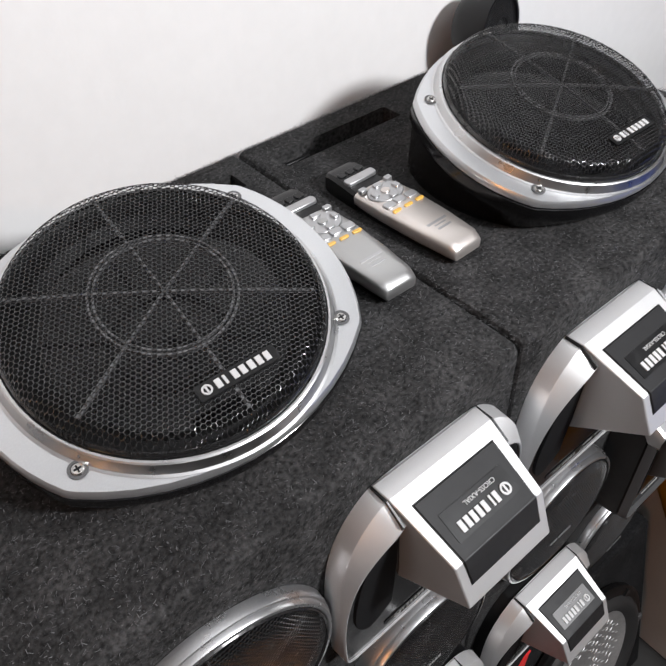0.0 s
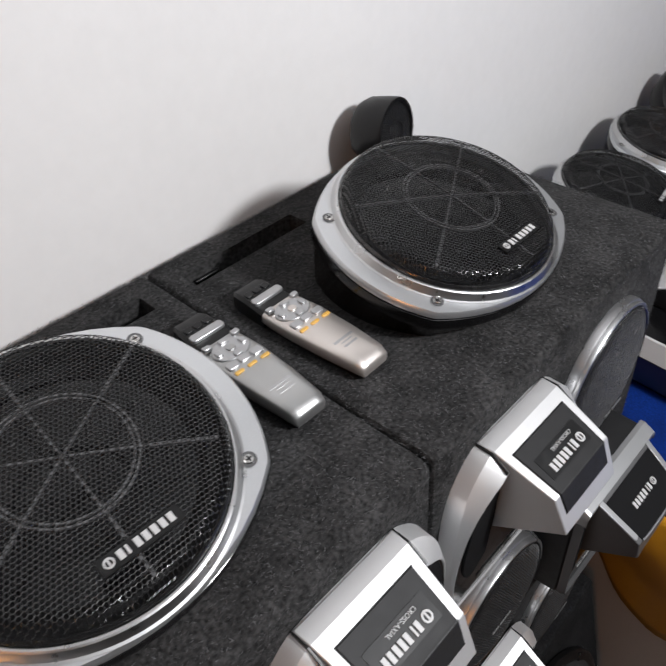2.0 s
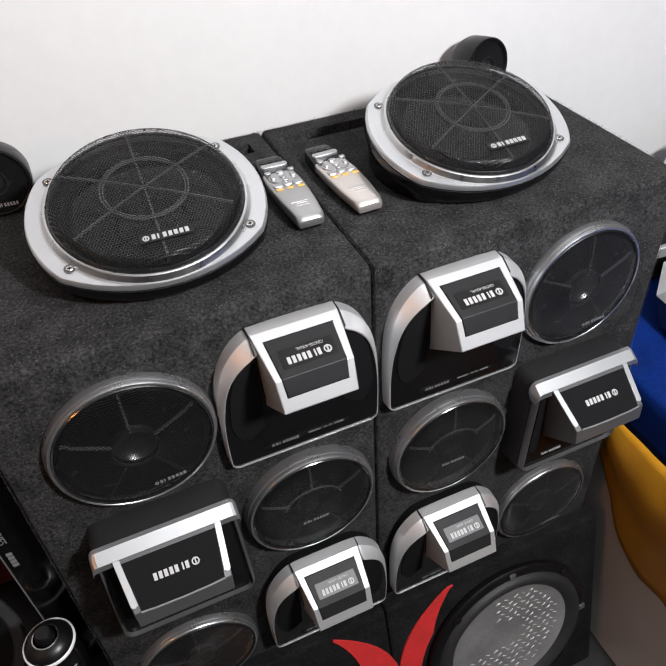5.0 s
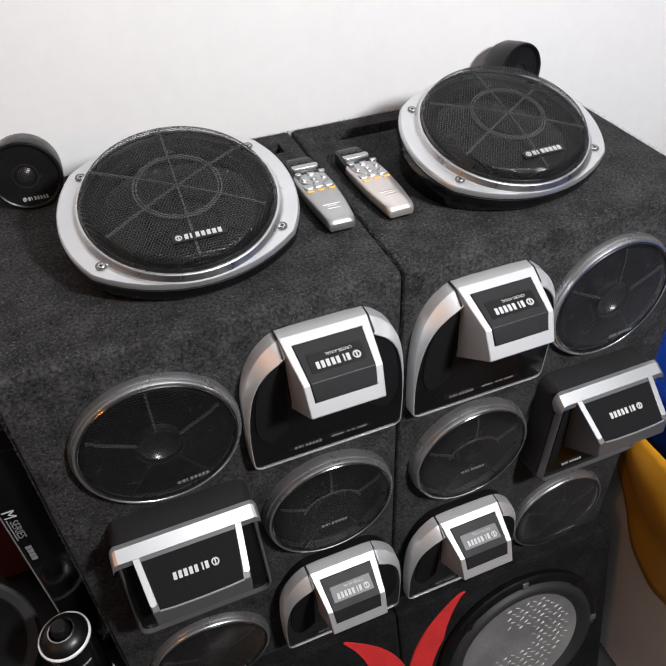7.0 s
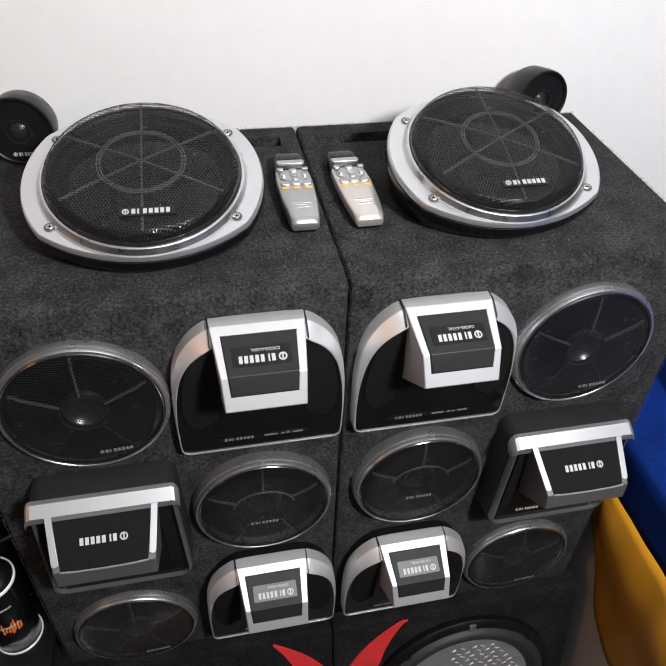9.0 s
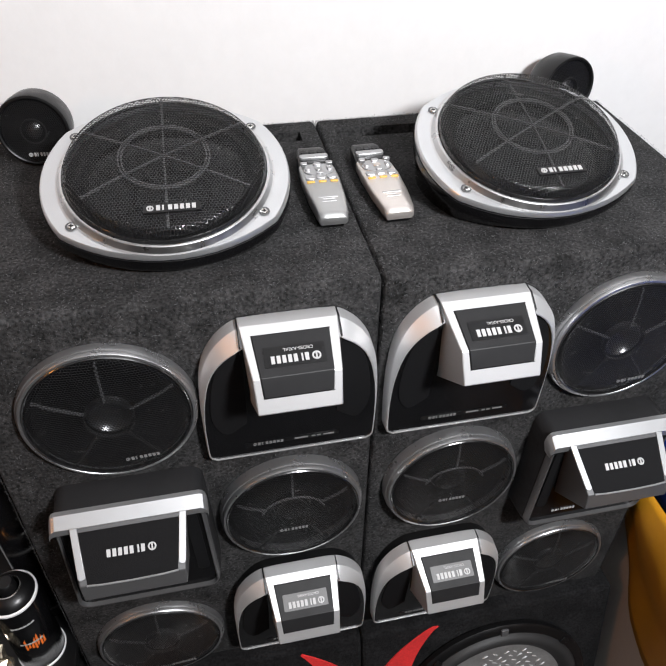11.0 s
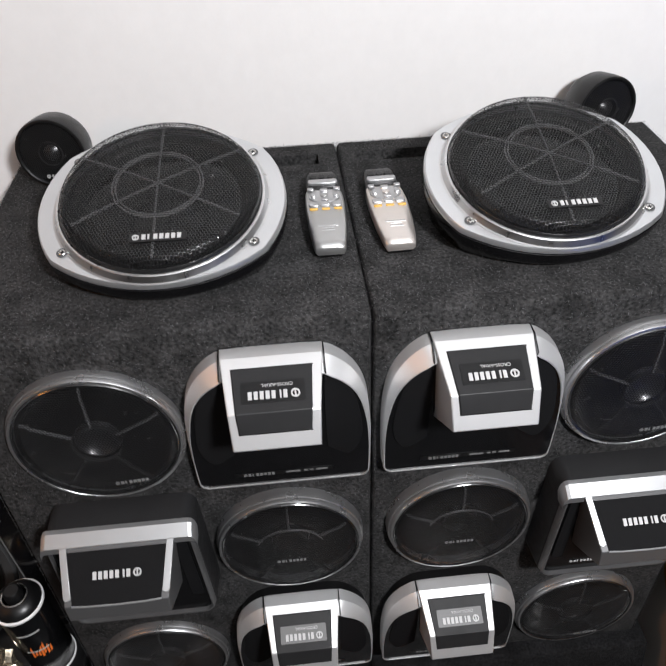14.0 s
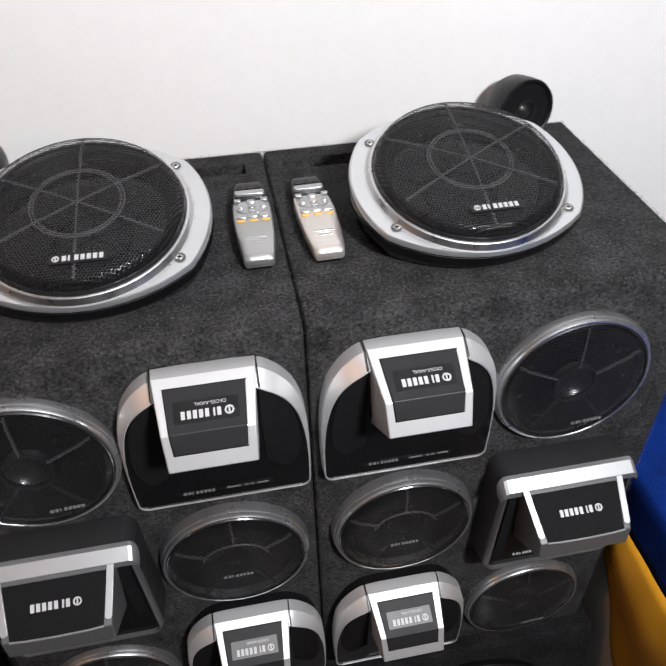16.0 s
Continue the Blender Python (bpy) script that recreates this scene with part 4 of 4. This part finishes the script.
lying_speaker(pose(0.524, -0.158, T - 0.001, 0, 0, -5), 0.29, 0.30, 0.083, "silver rimmed black surface speaker lying on the blue cloth")
small = thing("surface_speaker", pose(0.60, 0.165, T, 0, 0, -6), "flat black surface speaker with a silver lip on the blue cloth", "loudspeaker", "speakers on the table")
part("body", prism(rounded(0, 0.18, 0.0, 0.15, 0.02, 5), 0.0, 0.045), BLACK, small, bevel=0.003)
part("lip", loft([[(x, y, z) for x, y in rounded(-0.002, 0.182, -0.002, 0.152, 0.021, 5)] for z in (0.044, 0.066)]), PAINT, small, "silver lip", bevel=0.002)
part("cover", loft([[(x, y, 0.066) for x, y in rounded(0.006, 0.174, 0.006, 0.144, 0.015, 5)], [(x, y, 0.086) for x, y in rounded(0.02, 0.16, 0.03, 0.13, 0.012, 5)]]), BLACK, small, "black cover", smooth=30, bevel=0.002)
part("mark", box(0.03, 0.055, 0.0, 0.003, 0.085, 0.0868), ORANGE, small, "small orange mark").matrix_local = pose(0, 0.05, 0)


def rim_speaker(x, y, z, tilt, turn, label):
    m = pose(x, y, z, 0, 0, turn) @ pose(0, 0, 0, tilt, 0, 0)
    ob = copy_thing(oval, m)
    return tagged(ob, label, group="speakers on the table")


rim_speaker(0.812, 0.205, 0.846, 12, 8, "black oval speaker with silver ring standing on the blue cloth")
rim_speaker(1.065, 0.225, 0.838, 12, 8, "black oval speaker with silver ring standing near the wall")
for x, y, h in ((0.812, 0.215, 0.061), (1.065, 0.235, 0.053)):
    st = part("speaker_stand", lathe([(0.088, 0.0), (0.088, h), (0.06, h + 0.006), (0.0, h + 0.006)], 48, caps=(True, False)), BLACK, bevel=0.003)
    st.matrix_world = pose(x, y, T)
    tagged(st, "squat black round stand on the blue cloth", "stand", "speaker stands")

pod = thing("round_driver", pose(1.30, 0.285, T), "dark round driver with a dull gold ring near the wall", "loudspeaker")
part("stand", lathe([(0.07, 0.0), (0.07, 0.07), (0.06, 0.08), (0.0, 0.08)], 40, caps=(True, False)), BLACK, pod, bevel=0.003)
head = part("shell", lathe([(0.0, -0.06), (0.06, -0.055), (0.082, -0.02), (0.085, 0.0), (0.08, 0.006), (0.06, 0.004), (0.0, -0.01)], 48), BLACK, pod)
head.matrix_local = pose(0, 0, 0.128, 55, 0, -10) @ Matrix.Scale(0.85, 4)
ob = part("gold_ring", lathe([(0.042, 0.002), (0.056, 0.004), (0.056, 0.008), (0.044, 0.007)], 48, closed=True), FOIL, head, "dull gold ring")

# ---------------------------------------------------------------- shelf, amplifier and clutter by the other side
shelf = thing("side_shelf", pose(0, 0, 0), "low black shelf in shadow beside the cabinets", "shelf")
part("carcass", box(-0.85, -0.4495, -0.3, 0.35, 0.0, 0.46), BLACK, shelf, bevel=0.003)
part("shelf_board", box(-0.86, -0.4065, -0.31, 0.35, 0.46, 0.4745), BLACK, shelf, bevel=0.003)

amp = thing("amplifier", pose(-0.4595, 0.030, 0.475), "glossy black amplifier standing on end beside the carpeted cabinet", "amplifier")
part("case", box(0, 0.050, 0, 0.27, 0.0, 0.459), GLOSS, amp, bevel=0.002)
part("edge_line", box(-0.0006, 0.0004, -0.0008, 0.0004, 0.06, 0.45), DIMMARK, amp, "thin bright edge", smooth=0)
lettering("series_letter", "M", 0.019, pose(0.0085, -0.0004, 0.360, 90, 0, 0) @ pose(0, 0, 0, 0, 0, -90), MARK, amp)
lettering("series_words", "SERIES", 0.0125, pose(0.0095, -0.0004, 0.331, 90, 0, 0) @ pose(0, 0, 0, 0, 0, -90), DIMMARK, amp)
bm = bmesh.new()
for k in range(4):
    box(0.006, 0.0125, -0.0008, 0.0002, 0.268 + 0.0075 * k, 0.2735 + 0.0075 * k, bm)
box(0.0030, 0.0042, -0.0008, 0.0002, 0.312, 0.352, bm)
tagged(part("print", bm, DIMMARK, amp, "grey print", smooth=0), kind="stuff")
board = part("board", box(-0.478, -0.4085, 0.026, 0.32, 0.9345, 0.966), BLACK, bevel=0.002)
tagged(board, "dull black board lying on top of the amplifier", "board")

can = thing("spray_can", pose(-0.4535, -0.012, 0.4748), "black spray can with white rims and orange print on the shelf", "spray can")
part("cylinder", lathe([(0.0, 0.001), (0.030, 0.001), (0.0322, 0.004), (0.0322, 0.164), (0.031, 0.168)], 48), GLOSS, can)
part("foot_rim", lathe([(0.0318, 0.0), (0.0338, 0.001), (0.0338, 0.004), (0.0324, 0.005)], 48), WHITE, can, "white rolled rim")
part("top_rim", lathe([(0.0315, 0.166), (0.0335, 0.1675), (0.0335, 0.1705), (0.0312, 0.172)], 48), WHITE, can, "white rolled rim")
part("shoulder", lathe([(0.0312, 0.1705), (0.028, 0.178), (0.020, 0.184), (0.0165, 0.185)], 48), BLACK, can)
part("collar", lathe([(0.0172, 0.1845), (0.0172, 0.1875), (0.0155, 0.188), (0.0150, 0.185)], 40), STEEL, can)
part("nozzle", lathe([(0.012, 0.184), (0.0115, 0.198), (0.009, 0.201), (0.0, 0.201)], 32), BLACK, can)
can.scale = (0.95, 0.95, 0.90)
bm = bmesh.new()
rnd = np.random.default_rng(5)
for k in range(7):
    a0 = radians(-92 + 7 * k)
    h0, h1 = 0.072 - 0.008 * rnd.random(), 0.086 + 0.016 * rnd.random()
    p = [(0.0325 * math.cos(a), 0.0325 * math.sin(a), h) for a, h in ((a0, h0), (a0 + 0.1, h0 + 0.006 * rnd.random()), (a0 + 0.12, h1), (a0 + 0.03, h1 - 0.008))]
    bm.faces.new([bm.verts.new(q) for q in p])
tagged(part("print", bm, ORANGE, can, "orange splash print", smooth=0), kind="stuff")
bm = bmesh.new()
for h in (0.082, 0.130):
    for k in range(6):
        a = [radians(-100 + 9 * k + d) for d in (0, 8)]
        p = [(0.0327 * math.cos(q), 0.0327 * math.sin(q), z) for q, z in ((a[0], h), (a[1], h), (a[1], h + 0.004), (a[0], h + 0.004))]
        bm.faces.new([bm.verts.new(q) for q in p])
tagged(part("print", bm, MARK, can, "white print bars", smooth=0), kind="stuff")

rnd = np.random.default_rng(11)
bm = bmesh.new()
bmesh.ops.create_icosphere(bm, subdivisions=4, radius=1.0)
for v in bm.verts:
    k = 1 + 0.35 * noise.noise(v.co * 2.2) + 0.22 * noise.noise(v.co * 5.1)
    v.co = Vector((v.co.x * 0.042 * k, v.co.y * 0.035 * k, max(-0.032, v.co.z * 0.05 * k)))
bag = part("foil_bag", bm, FOIL, smooth=0)
bag.matrix_world = pose(-0.525, -0.055, 0.4748 + 0.0322)
tagged(bag, "crumpled gold foil bag on the shelf beside the spray can", "bag")

woofer = thing("bare_woofer", pose(-0.60, 0.06, 0.55, 55, 0, 18), "bare dark woofer leaning on the shelf beside the amplifier", "loudspeaker")
part("cone", lathe([(0.082, 0.004), (0.045, -0.024), (0.0, -0.026)], 48), CLOTH, woofer, "black paper cone")
part("basket_ring", lathe([(0.078, 0.0), (0.098, 0.0), (0.098, 0.006), (0.093, 0.009), (0.082, 0.006)], 64, closed=True), RUBBER, woofer, "dark metal rim")
part("magnet", lathe([(0.0, -0.062), (0.05, -0.062), (0.05, -0.038), (0.076, -0.002)], 40), BLACK, woofer)

rag = part("red_cloth", box(-0.57, -0.482, 0.20, 0.27, 0.4755, 0.80), DARKRED, bevel=0.012, segments=4)
tagged(rag, "folded dark red cloth standing on the shelf beside the amplifier", "cloth")
card = part("card_box", box(-0.476, -0.411, 0.040, 0.20, 0.9665, 1.002), BEIGE, bevel=0.002)
tagged(card, "small beige card box lying on the grey board", "box")
